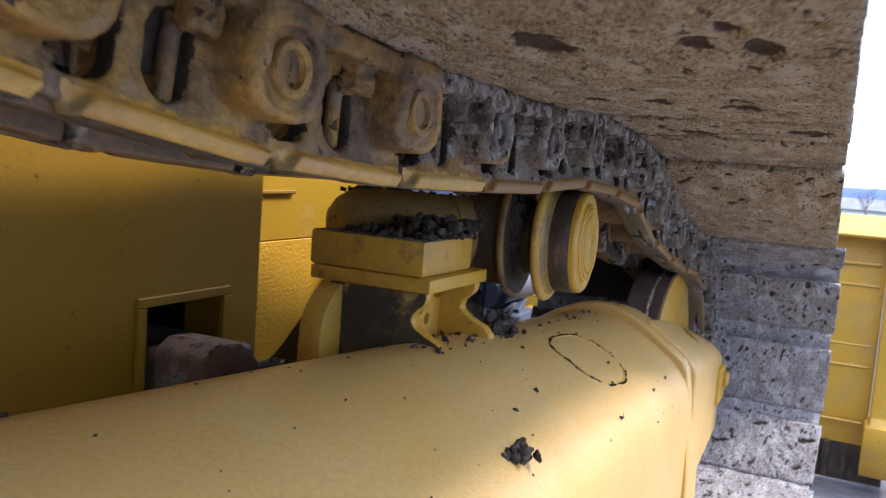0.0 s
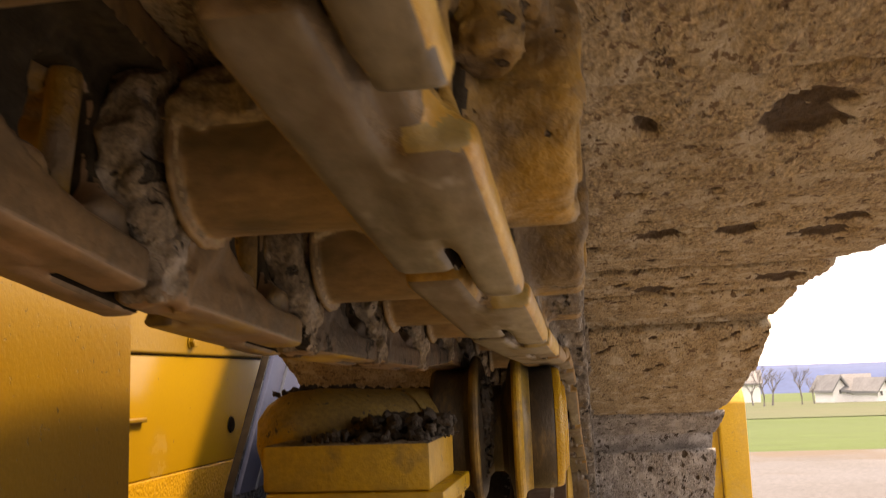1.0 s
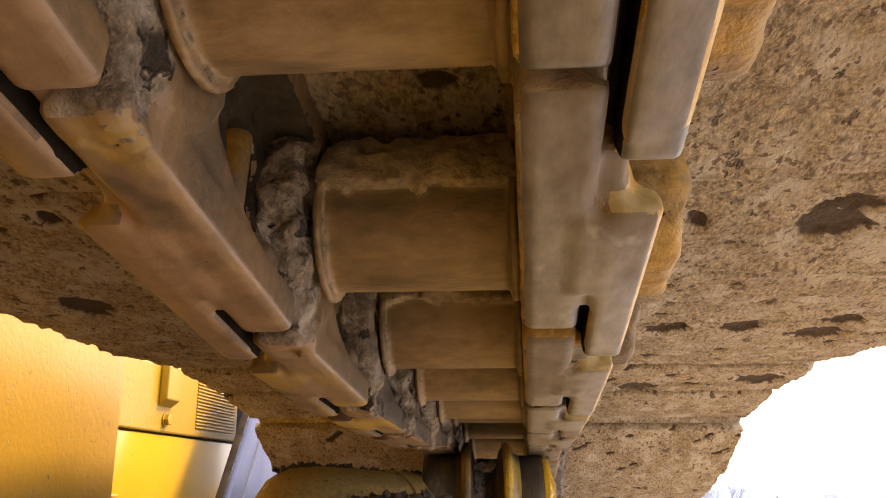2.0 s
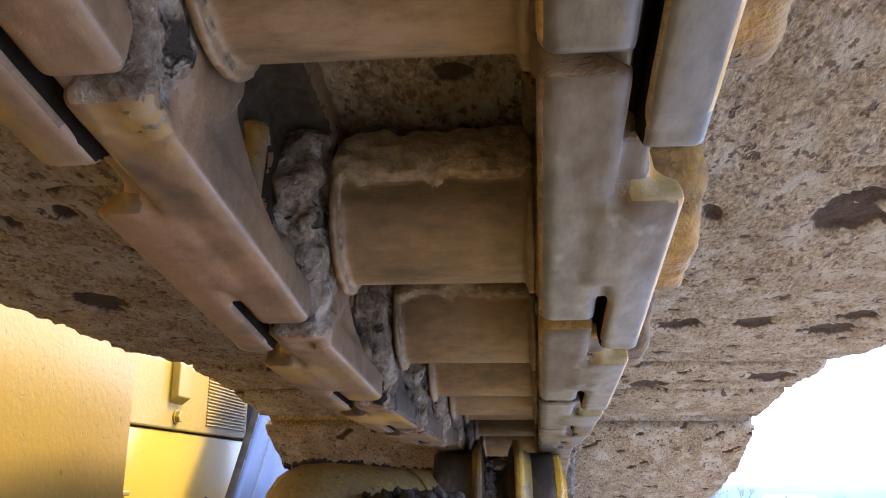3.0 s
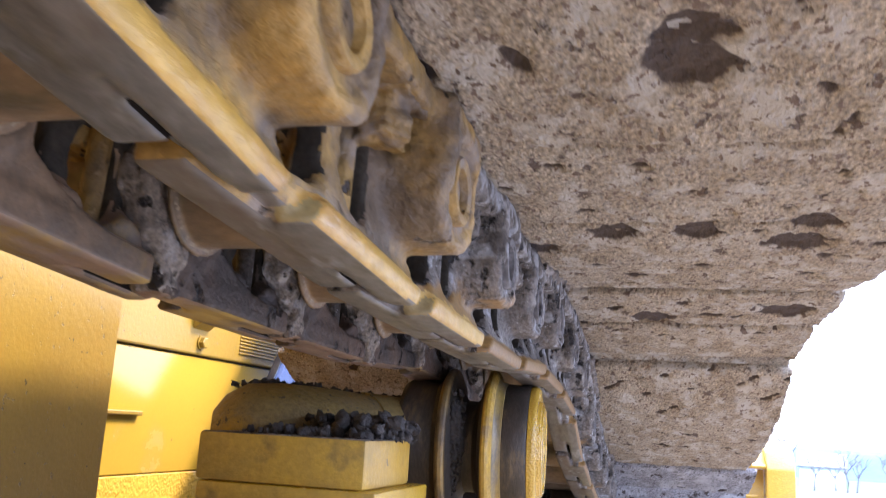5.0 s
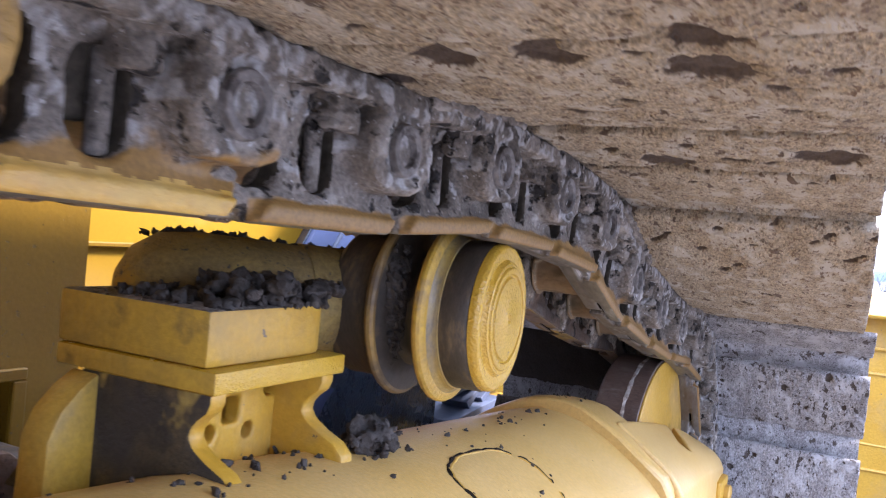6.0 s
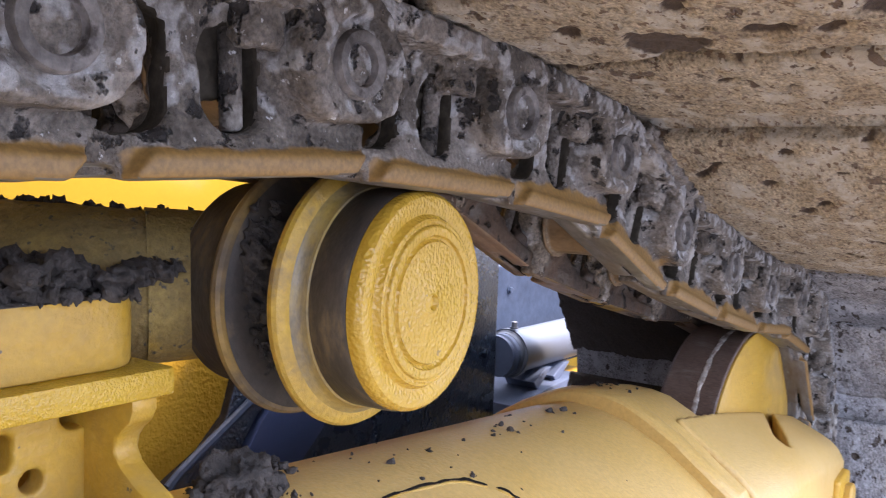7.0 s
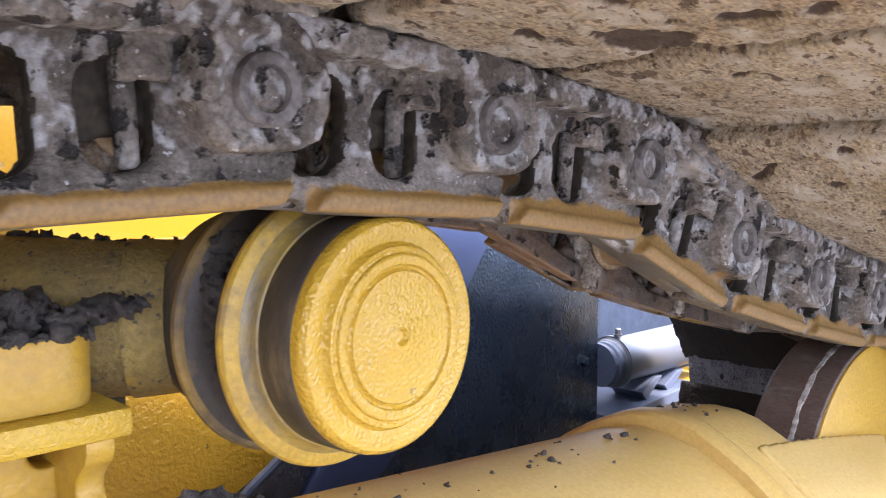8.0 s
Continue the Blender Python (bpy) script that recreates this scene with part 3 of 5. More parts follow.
# ---- unseen dark wall, added to block light from behind ----
blocker = part("wall_rear", box(-5.0, 1.4, -1.75, -1.60, -0.15, 4.2), M_BLOCKER, None)
tagged(blocker, "unseen dark board wall, added behind the machine to block light", "wall", kind="structure")


# ---- crawler track ----
XC, PITCH = -0.391, 0.203
IDLER_Y, IDLER_Z, IDLER_R = 2.58, 0.502, 0.250


def pin_line():
    """The pins, spaced by the pitch: level above the carrier roller, down to the idler and round it."""
    pts = [(1.423, 1.069)]
    for a in (-2.3, 1.0, 1.7, 4.6, 9, 11, 10, 8, 7, 6):
        y, z = pts[0]
        pts.insert(0, (y - PITCH * math.cos(radians(a)), z + PITCH * math.sin(radians(a))))
    for a in (-3.7, -7.7, -24.0, -15.5, -13.0):
        y, z = pts[-1]
        pts.append((y + PITCH * math.cos(radians(a)), z + PITCH * math.sin(radians(a))))
    r = IDLER_R + 0.070
    for k in range(6):
        a = radians(91 - 37.0 * k)
        pts.append((IDLER_Y + r * math.cos(a), IDLER_Z + r * math.sin(a)))
    y, z = pts[-1]
    while y > -0.65:
        y, z = y - PITCH, max(0.085, z - 0.05)
        pts.append((y, z))
    return pts


def crust(X, Y, Z, size, depth, seed):
    """Flakes of dried mud: flat-topped plates with steep edges."""
    return -depth / (1 + np.exp(-5.0 * lumps(X, Y, Z, size, 1.0, seed)))


def link_field(seed, rough, reach, caked_eye):
    """One link in its own frame: bushing at y = 0, pin at y = PITCH, x outwards. reach: how far the pin boss stands out;
    caked_eye: whether mud has built up round the bushing end."""
    def field(X, Y, Z):
        S = Y - 0.8 * (Z + 0.071)
        # outer strip of the rail, with slanted ends, and the web above it
        f = s_box(X, S, Z, (0.0937, 0.136, -0.0635), (0.0098, 0.086, 0.0070), 0.003)
        f = s_add(f, np.maximum(s_box(X + 0.55 * (Z + 0.064), S, Z, (0.0880, 0.136, -0.050), (0.0145, 0.084, 0.0135), 0.003), np.where(Z < -0.052, 0.0842 - X, -1.0)), 0.003)
        f = s_add(f, s_box(X, Y, Z, (0.0815, 0.092, -0.0605), (0.0070, 0.036, 0.0100), 0.003), 0.002)
        f = s_add(f, s_box(X, Y, Z, (0.080, 0.112, -0.008), (0.010, 0.090, 0.055), 0.004), 0.018)
        boss = s_rod(Y, Z, X, PITCH, 0, 0.046, 0.074, reach, 0.006)
        boss = s_add(boss, s_box(X, Y, Z, ((reach + 0.066) / 2, PITCH - 0.006, 0.020), (reach - 0.094, 0.038, 0.030), 0.008), 0.008)
        boss = s_cut(boss, Z + 0.0365, 0.010)
        f = s_add(f, boss, 0.012)
        f = s_add(f, s_box(X, Y, Z, (0.085, 0.102, 0.0400), (0.038, 0.098, 0.0100), 0.003), 0.008)
        slot = s_box(X, Y, Z, (0.079, 0.1245, -0.0140), (0.05, 0.0215, 0.0315), 0.0195)
        f = s_cut(f, slot, 0.005)
        gap = s_box(X, Y, Z, (0.079, 0.0545, -0.0110), (0.05, 0.0265, 0.0355), 0.0200)
        f = s_cut(f, gap, 0.005)
        # inner part of the rail, its face rising to the eye round the bushing
        inner = s_box(X, Y, Z, (0.0663, 0.0790, -0.0605), (0.0128, 0.0990, 0.0100), 0.004)
        rise = [0.010, 0.014, 0.000, -0.028, -0.039, -0.051, -0.056] if caked_eye else [0.0, -0.020, -0.046, -0.050, -0.052, -0.054, -0.056]
        top = np.interp(Y, [-0.02, 0.025, 0.040, 0.058, 0.080, 0.125, 0.180], rise)
        face = np.maximum.reduce([(Z - top) * 0.7, abs(X - 0.0645) - 0.0095, -0.006 - 0.25 * (Z + 0.07) - Y, Y - 0.17, -0.066 - Z])
        inner = s_add(inner, face, 0.006)
        inner = s_add(inner, s_rod(Y, Z, X, 0, 0, 0.0545 if caked_eye else 0.0440, 0.0505, 0.0730, 0.007), 0.008)
        if not caked_eye:
            # backing plug, added so that the slot reads as shaded
            inner = np.minimum(inner, s_box(X, Y, Z, (0.0640, 0.123, 0.002), (0.0060, 0.034, 0.026), 0.005) + crust(X, Y, Z, 0.02, 0.004, seed + 37))
        f = s_add(f, inner, 0.003)
        f = s_cut(f, s_box(X, Y, Z, (0.0812, 0.190, -0.066), (0.0019, 0.044, 0.014), 0.001), 0.001)
        f = s_cut(f, s_rod(Y, Z, X, PITCH, 0, 0.0310, reach - 0.0038, 0.20, 0.003), 0.004)
        muddy = np.clip((Z + 0.045) / 0.02, 0.06, 1)
        flakes = crust(X, Y, Z, 0.030, 0.0036 * rough, seed) + crust(X, Y, Z, 0.013, 0.0020 * rough, seed + 50) + lumps(X, Y, Z, 0.010, 0.0007 * rough, seed + 60)
        muddy = muddy * np.clip((np.sqrt((Y - PITCH) ** 2 + Z ** 2) - 0.022) / 0.008, 0, 1)
        eye = np.clip((0.012 - Y) / 0.012, 0, 1) * np.clip((0.076 - X) / 0.004, 0, 1)
        caked = crust(X, Y, Z, 0.022, 0.0045, seed + 30) + crust(X, Y, Z, 0.010, 0.0018, seed + 31) + 0.0015
        eye = eye if caked_eye else eye * 0
        return f + muddy * (flakes + 0.0022 * rough) * (1 - eye) + eye * caked
    return field


def link_mesh(seed, rough, material, mirrored, painted, edge, step, reach, fade):
    """fade: how softly the paint gives way; painted: the height below which the paint still shows."""
    me = cast(link_field(seed, rough, reach, mirrored), (0.045, -0.070, -0.076), (0.140, 0.262, 0.062), 0.0027)
    count = len(me.vertices)
    co = np.empty(count * 3)
    me.vertices.foreach_get("co", co)
    X, Y, Z = co.reshape(-1, 3).T
    worn = np.clip(0.34 + (painted - Z) / fade + lumps(X, Y, Z, 0.05, 0.35, seed + 80), 0, 0.9) * np.clip((X - 0.0905) / 0.003, 0, 1)
    mark = me.attributes.new("bare", "FLOAT", "POINT")
    mark.data.foreach_set("value", worn.astype(np.float32))
    thick = 0.65 / (1 + np.exp(-5.0 * lumps(X, Y, Z, 0.030, 1.0, seed))) + 0.35 / (1 + np.exp(-5.0 * lumps(X, Y, Z, 0.013, 1.0, seed + 50)))
    layer = me.attributes.new("cake", "FLOAT", "POINT")
    layer.data.foreach_set("value", (thick * np.clip((Z + 0.045) / 0.015, 0, 1)).astype(np.float32))
    faces = len(me.polygons)
    normal, centre = np.empty(faces * 3), np.empty(faces * 3)
    me.polygons.foreach_get("normal", normal)
    me.polygons.foreach_get("center", centre)
    normal, centre = normal.reshape(-1, 3), centre.reshape(-1, 3)
    low = centre[:, 2] < -0.0545
    kind = np.zeros(faces, np.int32)
    kind[low & (normal[:, 1] < -0.6) & (centre[:, 0] > 0.0835)] = 3
    wavy = lumps(*centre.T, 0.035, 0.0022, seed + 70)
    if edge:
        kind[(centre[:, 2] < -0.0525 + wavy) & (centre[:, 0] > 0.0905) & (abs(normal[:, 1]) <= 0.6)] = 1
    kind[(centre[:, 2] < -0.062) & (normal[:, 2] < -0.80)] = 2
    # slit between the strips: its shade is painted on in near-black
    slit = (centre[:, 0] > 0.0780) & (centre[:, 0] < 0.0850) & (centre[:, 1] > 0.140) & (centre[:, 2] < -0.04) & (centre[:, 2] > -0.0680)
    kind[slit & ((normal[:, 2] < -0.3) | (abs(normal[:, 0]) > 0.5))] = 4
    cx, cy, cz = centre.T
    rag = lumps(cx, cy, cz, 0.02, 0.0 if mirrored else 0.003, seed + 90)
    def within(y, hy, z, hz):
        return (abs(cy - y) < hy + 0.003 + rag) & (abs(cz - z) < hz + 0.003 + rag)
    # slot walls are coloured as if in shade
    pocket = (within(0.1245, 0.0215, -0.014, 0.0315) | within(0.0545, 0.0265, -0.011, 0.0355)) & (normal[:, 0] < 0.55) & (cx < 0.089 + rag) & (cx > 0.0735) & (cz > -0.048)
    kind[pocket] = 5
    # inward faces and undersides of the far row get the same painted shade
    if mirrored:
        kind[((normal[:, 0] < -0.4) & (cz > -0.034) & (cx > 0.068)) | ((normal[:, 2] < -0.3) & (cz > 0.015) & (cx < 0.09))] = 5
    ex, ey, ez = centre.T
    eye = (ex < 0.0762) & (ey < 0.012 + lumps(ex, ey, ez, 0.02, 0.004, seed + 33)) & ((ez > -0.0655) | (normal[:, 1] < -0.5))
    if mirrored:
        # flat flanks take a darker brown, shade painted by facing
        kind[(abs(normal[:, 0]) > 0.85) & (kind == 0)] = 3
        kind[eye & ((ey < -0.004) | (ez > -0.01))] = 6
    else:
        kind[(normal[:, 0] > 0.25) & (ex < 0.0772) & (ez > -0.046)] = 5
    if mirrored:
        me.transform(Matrix.Diagonal((-1, 1, 1, 1)))
        me.flip_normals()
    for m in (material, edge or material, M_RUNNING if not mirrored else M_RUSSET, step, M_DARK, M_RECESS_SHADE, M_EYE):
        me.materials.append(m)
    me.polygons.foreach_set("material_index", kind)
    return me


def nut_mesh(seed, mirrored, material):
    """A hexagonal nut on its bolt end, clogged with mud."""
    def field(X, Y, Z):
        U, V = X - 0.099, Y - 0.136
        hexa = np.maximum(abs(V), np.maximum(abs(0.5 * V + 0.866 * U), abs(0.5 * V - 0.866 * U))) - 0.0148
        f = np.maximum(hexa, abs(Z - 0.019) - 0.0135)
        shaft = s_rod(X - 0.078, V + 0.002, Z, 0, 0, 0.0072, -0.044, 0.02, 0.002)
        f = s_add(f, s_box(X, Y, Z, (0.099, 0.136, 0.034), (0.021, 0.024, 0.006), 0.004), 0.006)
        return np.minimum(f + crust(X, Y, Z, 0.016, 0.0026, seed) + lumps(X, Y, Z, 0.009, 0.0006, seed + 9) + 0.0013, shaft)
    me = cast(field, (0.068, 0.100, -0.046), (0.13, 0.172, 0.046), 0.0022)
    if mirrored:
        me.transform(Matrix.Diagonal((-1, 1, 1, 1)))
        me.flip_normals()
    me.materials.append(material)
    return me


def shoe_mesh(seed, material, spots, drop):
    """A wide flat shoe; its underside carries a crust of dried mud with ragged bare patches and painted shade (spots:
    x, u, half sizes), and a lip at its front end dips by drop over the next shoe."""
    rng = np.random.default_rng(seed)
    nx, ny = 190, 40
    xs, us = np.linspace(-0.490, 0.481, nx + 1), np.linspace(0.0622, 0.2588, ny + 1)
    X, U = np.meshgrid(xs, us, indexing="ij")
    O = X * 0
    cake = lumps(X, U, O, 0.09, 0.0016, seed) + lumps(X, U, O, 0.03, 0.0013, seed + 7) + lumps(X, U, O, 0.012, 0.0011, seed + 9)
    ragged = lumps(X, U, O, 0.035, 0.35, seed + 3) + lumps(X, U, O, 0.014, 0.25, seed + 4)
    bare = np.clip((lumps(X * 0.8, U, O + 1, 0.036, 1.0, seed + 20) + 0.3 * ragged - 1.0) / 0.22, 0, 1)
    for x, u, hx, hu in spots:
        bare = np.maximum(bare, np.clip((1 - ((X - x) / hx) ** 2 - ((U - u) / hu) ** 2 + ragged) / 0.5, 0, 1))
    cake = cake + 0.0075 * bare
    near_end = np.minimum(U - us[0], us[-1] - U)
    cake = cake + 0.008 * np.clip(1 - near_end / 0.006, 0, 1) * (0.6 + 0.4 * np.sin(X * 37 + seed))
    ends = 0.0007 * np.sin(U * 90 + seed) + 0.0006 * np.sin(U * 230 + 2 * seed) + rng.uniform(-0.0015, 0.0015)
    X = X + np.where(abs(X) > 0.478, ends * np.sign(X), 0)
    X = X - 0.024 * (U - 0.16)
    low, high = 0.0500 + cake, np.full_like(cake, 0.0660)
    verts = np.concatenate([np.stack([X, U, low], -1).reshape(-1, 3), np.stack([X, U, high], -1).reshape(-1, 3)])
    k, w = (nx + 1) * (ny + 1), ny + 1
    quads = []
    for i in range(nx):
        for j in range(ny):
            a, b, c, d = i * w + j, (i + 1) * w + j, (i + 1) * w + j + 1, i * w + j + 1
            quads.append((a, d, c, b))
            if i % 5 == 0 and j % 6 == 0:
                e, g = min(i + 5, nx), min(j + 6, ny)
                quads.append((k + i * w + j, k + e * w + j, k + e * w + g, k + i * w + g))
    for i in range(nx):
        for j in (0, ny):
            a, b = i * w + j, (i + 1) * w + j
            quads.append((a, b, k + b, k + a) if j == 0 else (b, a, k + a, k + b))
    for j in range(ny):
        for i in (0, nx):
            a, b = i * w + j, i * w + j + 1
            quads.append((b, a, k + a, k + b) if i == 0 else (a, b, k + b, k + a))
    n = len(verts)
    lip = [(x, u, w) for w in (0.0665, 0.0765) for x, u in ((-0.482, 0.235), (0.473, 0.235), (0.473, 0.335), (-0.482, 0.335))]
    lip = [(x, u, w - (drop if u > 0.3 else 0)) for x, u, w in lip]
    verts = np.concatenate([verts, np.array(lip)])
    quads += [(n, n + 3, n + 2, n + 1), (n + 4, n + 5, n + 6, n + 7)] + [(n + i, n + (i + 1) % 4, n + 4 + (i + 1) % 4, n + 4 + i) for i in range(4)]
    me = bpy.data.meshes.new("shoe")
    me.from_pydata(verts.tolist(), [], quads)
    me.polygons.foreach_set("use_smooth", np.ones(len(quads), bool))
    mark = me.attributes.new("bare", "FLOAT", "POINT")
    flat = np.zeros(len(verts), np.float32)
    flat[:k] = bare.reshape(-1)
    mark.data.foreach_set("value", flat)
    me.update()
    me.materials.append(material)
    return me


def mesh_of(bm, material, smooth=35):
    me = bpy.data.meshes.new("piece")
    for f in bm.faces:
        f.smooth = True
    for e in bm.edges:
        if len(e.link_faces) == 2 and e.calc_face_angle(0) > radians(smooth):
            e.smooth = False
    bm.to_mesh(me)
    bm.free()
    me.materials.append(material)
    return me


def pin_mesh(mirrored, material, reach):
    s = -1 if mirrored else 1
    prof = [(-0.010, 0.0230), (0.0000, 0.0225), (0.0022, 0.0212), (0.0027, 0.0180), (0.0014, 0.0146), (-0.0045, 0.0132), (-0.0055, 0.0090), (-0.0038, 0.0055), (-0.0045, 0.002)]
    return mesh_of(lathe([(s * (reach + a), r) for a, r in prof], (0, PITCH, 0), "x", 28), material)


def bushing_mesh(seed):
    """A worn smooth bushing with seal rings; dried mud sits on its upper half with a broken lip."""
    def field(X, Y, Z):
        f = s_rod(Y, Z, X, 0, 0, 0.0365, -0.047, 0.047, 0.002)
        ring = s_rod(Y, Z, X, 0, 0, 0.0425, 0.0475, 0.0520, 0.001)
        ring = np.minimum(ring, s_rod(Y, Z, X, 0, 0, 0.0425, -0.0520, -0.0475, 0.001))
        f = np.minimum(f, ring)
        rag = lumps(X, Y, Z, 0.022, 0.0028, seed)
        cap = np.maximum(np.sqrt((Y + 0.002) ** 2 + (Z - 0.004) ** 2) - 0.0415 - rag * 0.5, np.maximum(abs(X) - 0.0485, -(Z + 0.10 * Y) + 0.001 + rag))
        cap = cap + crust(X, Y, Z, 0.020, 0.0034, seed + 3) + crust(X, Y, Z, 0.009, 0.0016, seed + 4) + 0.0026
        return s_add(f, cap, 0.0015)
    me = cast(field, (-0.058, -0.056, -0.05), (0.058, 0.056, 0.060), 0.0026)
    count = len(me.polygons)
    centre = np.empty(count * 3)
    me.polygons.foreach_get("center", centre)
    x, y, z = centre.reshape(-1, 3).T
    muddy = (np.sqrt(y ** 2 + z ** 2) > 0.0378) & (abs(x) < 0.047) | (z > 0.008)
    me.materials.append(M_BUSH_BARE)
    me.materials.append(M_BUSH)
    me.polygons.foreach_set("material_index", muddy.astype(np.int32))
    return me


def cake_mesh(seed, mirrored):
    """Mud pressed in between a link's top and the shoe."""
    def field(X, Y, Z):
        f = s_box(X, Y, Z, (0.114, 0.135, 0.050), (0.015, 0.10, 0.007), 0.002)
        return f + crust(X, Y, Z, 0.030, 0.0055, seed) + crust(X, Y, Z, 0.013, 0.0022, seed + 3) + 0.0035 + lumps(X, Y, Z, 0.010, 0.0006, seed + 4)
    me = cast(field, (0.09, 0.02, 0.02), (0.16, 0.25, 0.066), 0.0033)
    if mirrored:
        me.transform(Matrix.Diagonal((-1, 1, 1, 1)))
        me.flip_normals()
    me.materials.append(M_LINK)
    return me


track = root("crawler_track", "steel crawler track with wide mud-caked shoes and worn links", "crawler track", (XC, 1.0, GROUND))
# wear of a link: roughness of its mud, material, height up to which paint shows, reach of the pin boss
WEAR = {"old": (0.40, M_LINK_OLD, 0.0, 0.131), "mid": (0.50, M_LINK, -0.030, 0.127), "mud": (0.55, M_LINK, -0.0530, 0.123), "far": (0.50, M_LINK, -0.040, 0.122)}
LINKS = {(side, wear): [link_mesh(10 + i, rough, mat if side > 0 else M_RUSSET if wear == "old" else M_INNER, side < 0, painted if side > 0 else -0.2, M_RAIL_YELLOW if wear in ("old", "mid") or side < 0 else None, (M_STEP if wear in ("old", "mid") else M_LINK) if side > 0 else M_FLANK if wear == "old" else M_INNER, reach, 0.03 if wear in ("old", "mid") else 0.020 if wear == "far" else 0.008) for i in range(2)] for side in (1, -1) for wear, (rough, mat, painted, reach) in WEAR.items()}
PINS = {(s, w): pin_mesh(s < 0, M_LINK_OLD if w == "old" else M_PIN, WEAR[w][3]) for s in (1, -1) for w in WEAR}
NUT = {(s, w): [nut_mesh(i, s < 0, M_LINK_OLD if w == "old" else M_LINK) for i in range(2)] for s in (1, -1) for w in WEAR}
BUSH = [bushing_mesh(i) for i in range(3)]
CAKE = {s: [cake_mesh(i, s < 0) for i in range(2)] for s in (1, -1)}
# bare patches under the track: x, y along the machine, half sizes
PATCHES = [(-0.122, 0.752, 0.027, 0.046), (-0.004, 0.741, 0.013, 0.028), (0.042, 0.756, 0.014, 0.032), (-0.187, 1.115, 0.026, 0.030), (-0.108, 1.110, 0.026, 0.026), (-0.015, 1.150, 0.032, 0.036), (-0.009, 1.075, 0.026, 0.03),
           (-0.153, 1.642, 0.031, 0.050), (-0.073, 1.615, 0.021, 0.017), (0.026, 1.577, 0.039, 0.045), (-0.169, 1.36, 0.02, 0.016), (0.02, 1.33, 0.018, 0.014), (-0.144, 2.325, 0.013, 0.014),
           (-0.10, 2.335, 0.015, 0.012), (-0.011, 2.327, 0.014, 0.014), (-0.771, 0.968, 0.027, 0.038), (-0.633, 0.729, 0.016, 0.023), (-0.26, 1.177, 0.022, 0.028)]
pins = pin_line()
for k, (p, q) in enumerate(zip(pins, pins[1:])):
    slope = math.atan2(q[1] - p[1], q[0] - p[0])
    m = Matrix.Translation((XC, p[0], p[1])) @ Matrix.Rotation(slope, 4, "X")
    wear = "old" if p[0] < 0.75 else "mid" if p[0] < 0.95 else "mud" if p[0] < 1.60 or p[0] > 2.35 else "far"
    grey = k >= 16
    after = pins[k + 2] if k + 2 < len(pins) else (2 * q[0] - p[0], 2 * q[1] - p[1])
    fold = math.atan2(after[1] - q[1], after[0] - q[0]) - slope      # how far the next link is turned against this one
    spots = []
    for x, y, hx, hu in PATCHES:
        u = (y - p[0]) / math.cos(slope)
        if p[0] > 0 and abs(slope) < 1 and 0.04 < u < 0.28:
            spots.append((x - XC + 0.024 * (p[0] - 1.2), u, hx, hu))
    if p[0] > 2.3 and slope < -0.3:      # shade painted into the shoes' inner half beside the idler
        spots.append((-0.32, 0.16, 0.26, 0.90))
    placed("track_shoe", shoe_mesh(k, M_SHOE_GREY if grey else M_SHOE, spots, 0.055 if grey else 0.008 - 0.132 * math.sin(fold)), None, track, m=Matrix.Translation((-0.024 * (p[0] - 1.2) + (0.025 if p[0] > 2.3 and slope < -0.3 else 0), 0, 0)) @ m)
    if -0.7 < p[0] and k < 21:
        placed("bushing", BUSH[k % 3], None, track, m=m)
        for side in (1, -1):
            link = placed("track_link", LINKS[side, wear][k % 2], None, track, m=m if side > 0 else m @ Matrix.Translation((-0.006, 0, 0)))
            for nm, me in (("pin", PINS[side, wear]), ("nut", NUT[side, wear][k % 2])):
                ob = new(nm, me)
                ob.parent = link
            if wear != "old" and k % 3 == 0:
                ob = new("caked_mud", CAKE[side][k % 2])
                ob.parent = link

# ---- carrier roller and its bracket ----
RY, RZ = 1.553, 0.9005
ROLLER_TURN = Matrix.Translation((-0.302, RY, RZ)) @ Matrix.Rotation(radians(4.3), 4, "Z") @ Matrix.Translation((0.302, -RY, -RZ))


def turned(profile):
    """A turned piece on the roller's axis, which points a little forwards at its outer end."""
    bm = lathe(profile, (0, RY, RZ), "x", 96)
    bm.transform(ROLLER_TURN)
    return bm


roller = root("carrier_roller", "yellow double-flanged carrier roller with dark worn treads", "roller", (-0.4, RY, RZ))
part("end_cap", turned([(-0.3045, 0.0015), (-0.3045, 0.004), (-0.3010, 0.0065), (-0.3020, 0.0090), (-0.3020, 0.0485), (-0.3040, 0.0494), (-0.3052, 0.0510), (-0.3042, 0.0528), (-0.3018, 0.0540), (-0.3013, 0.0555),
                        (-0.3013, 0.0600), (-0.3020, 0.0612), (-0.3042, 0.0622), (-0.3046, 0.0634), (-0.3040, 0.0650), (-0.3046, 0.0668), (-0.3085, 0.0684), (-0.3102, 0.0702), (-0.3095, 0.0740), (-0.3080, 0.0805), (-0.3086, 0.0845),
                        (-0.3112, 0.0873), (-0.3150, 0.0886), (-0.3200, 0.0888), (-0.3215, 0.0850)]),
     M_CAP, roller, "glossy yellow end cap with turned rings", 30)
part("tread", turned([(-0.3198, 0.082), (-0.3200, 0.0868), (-0.3212, 0.0888), (-0.3240, 0.0900), (-0.3535, 0.0900), (-0.3560, 0.0890)]), M_TREAD, roller, "dark worn running tread", 30)
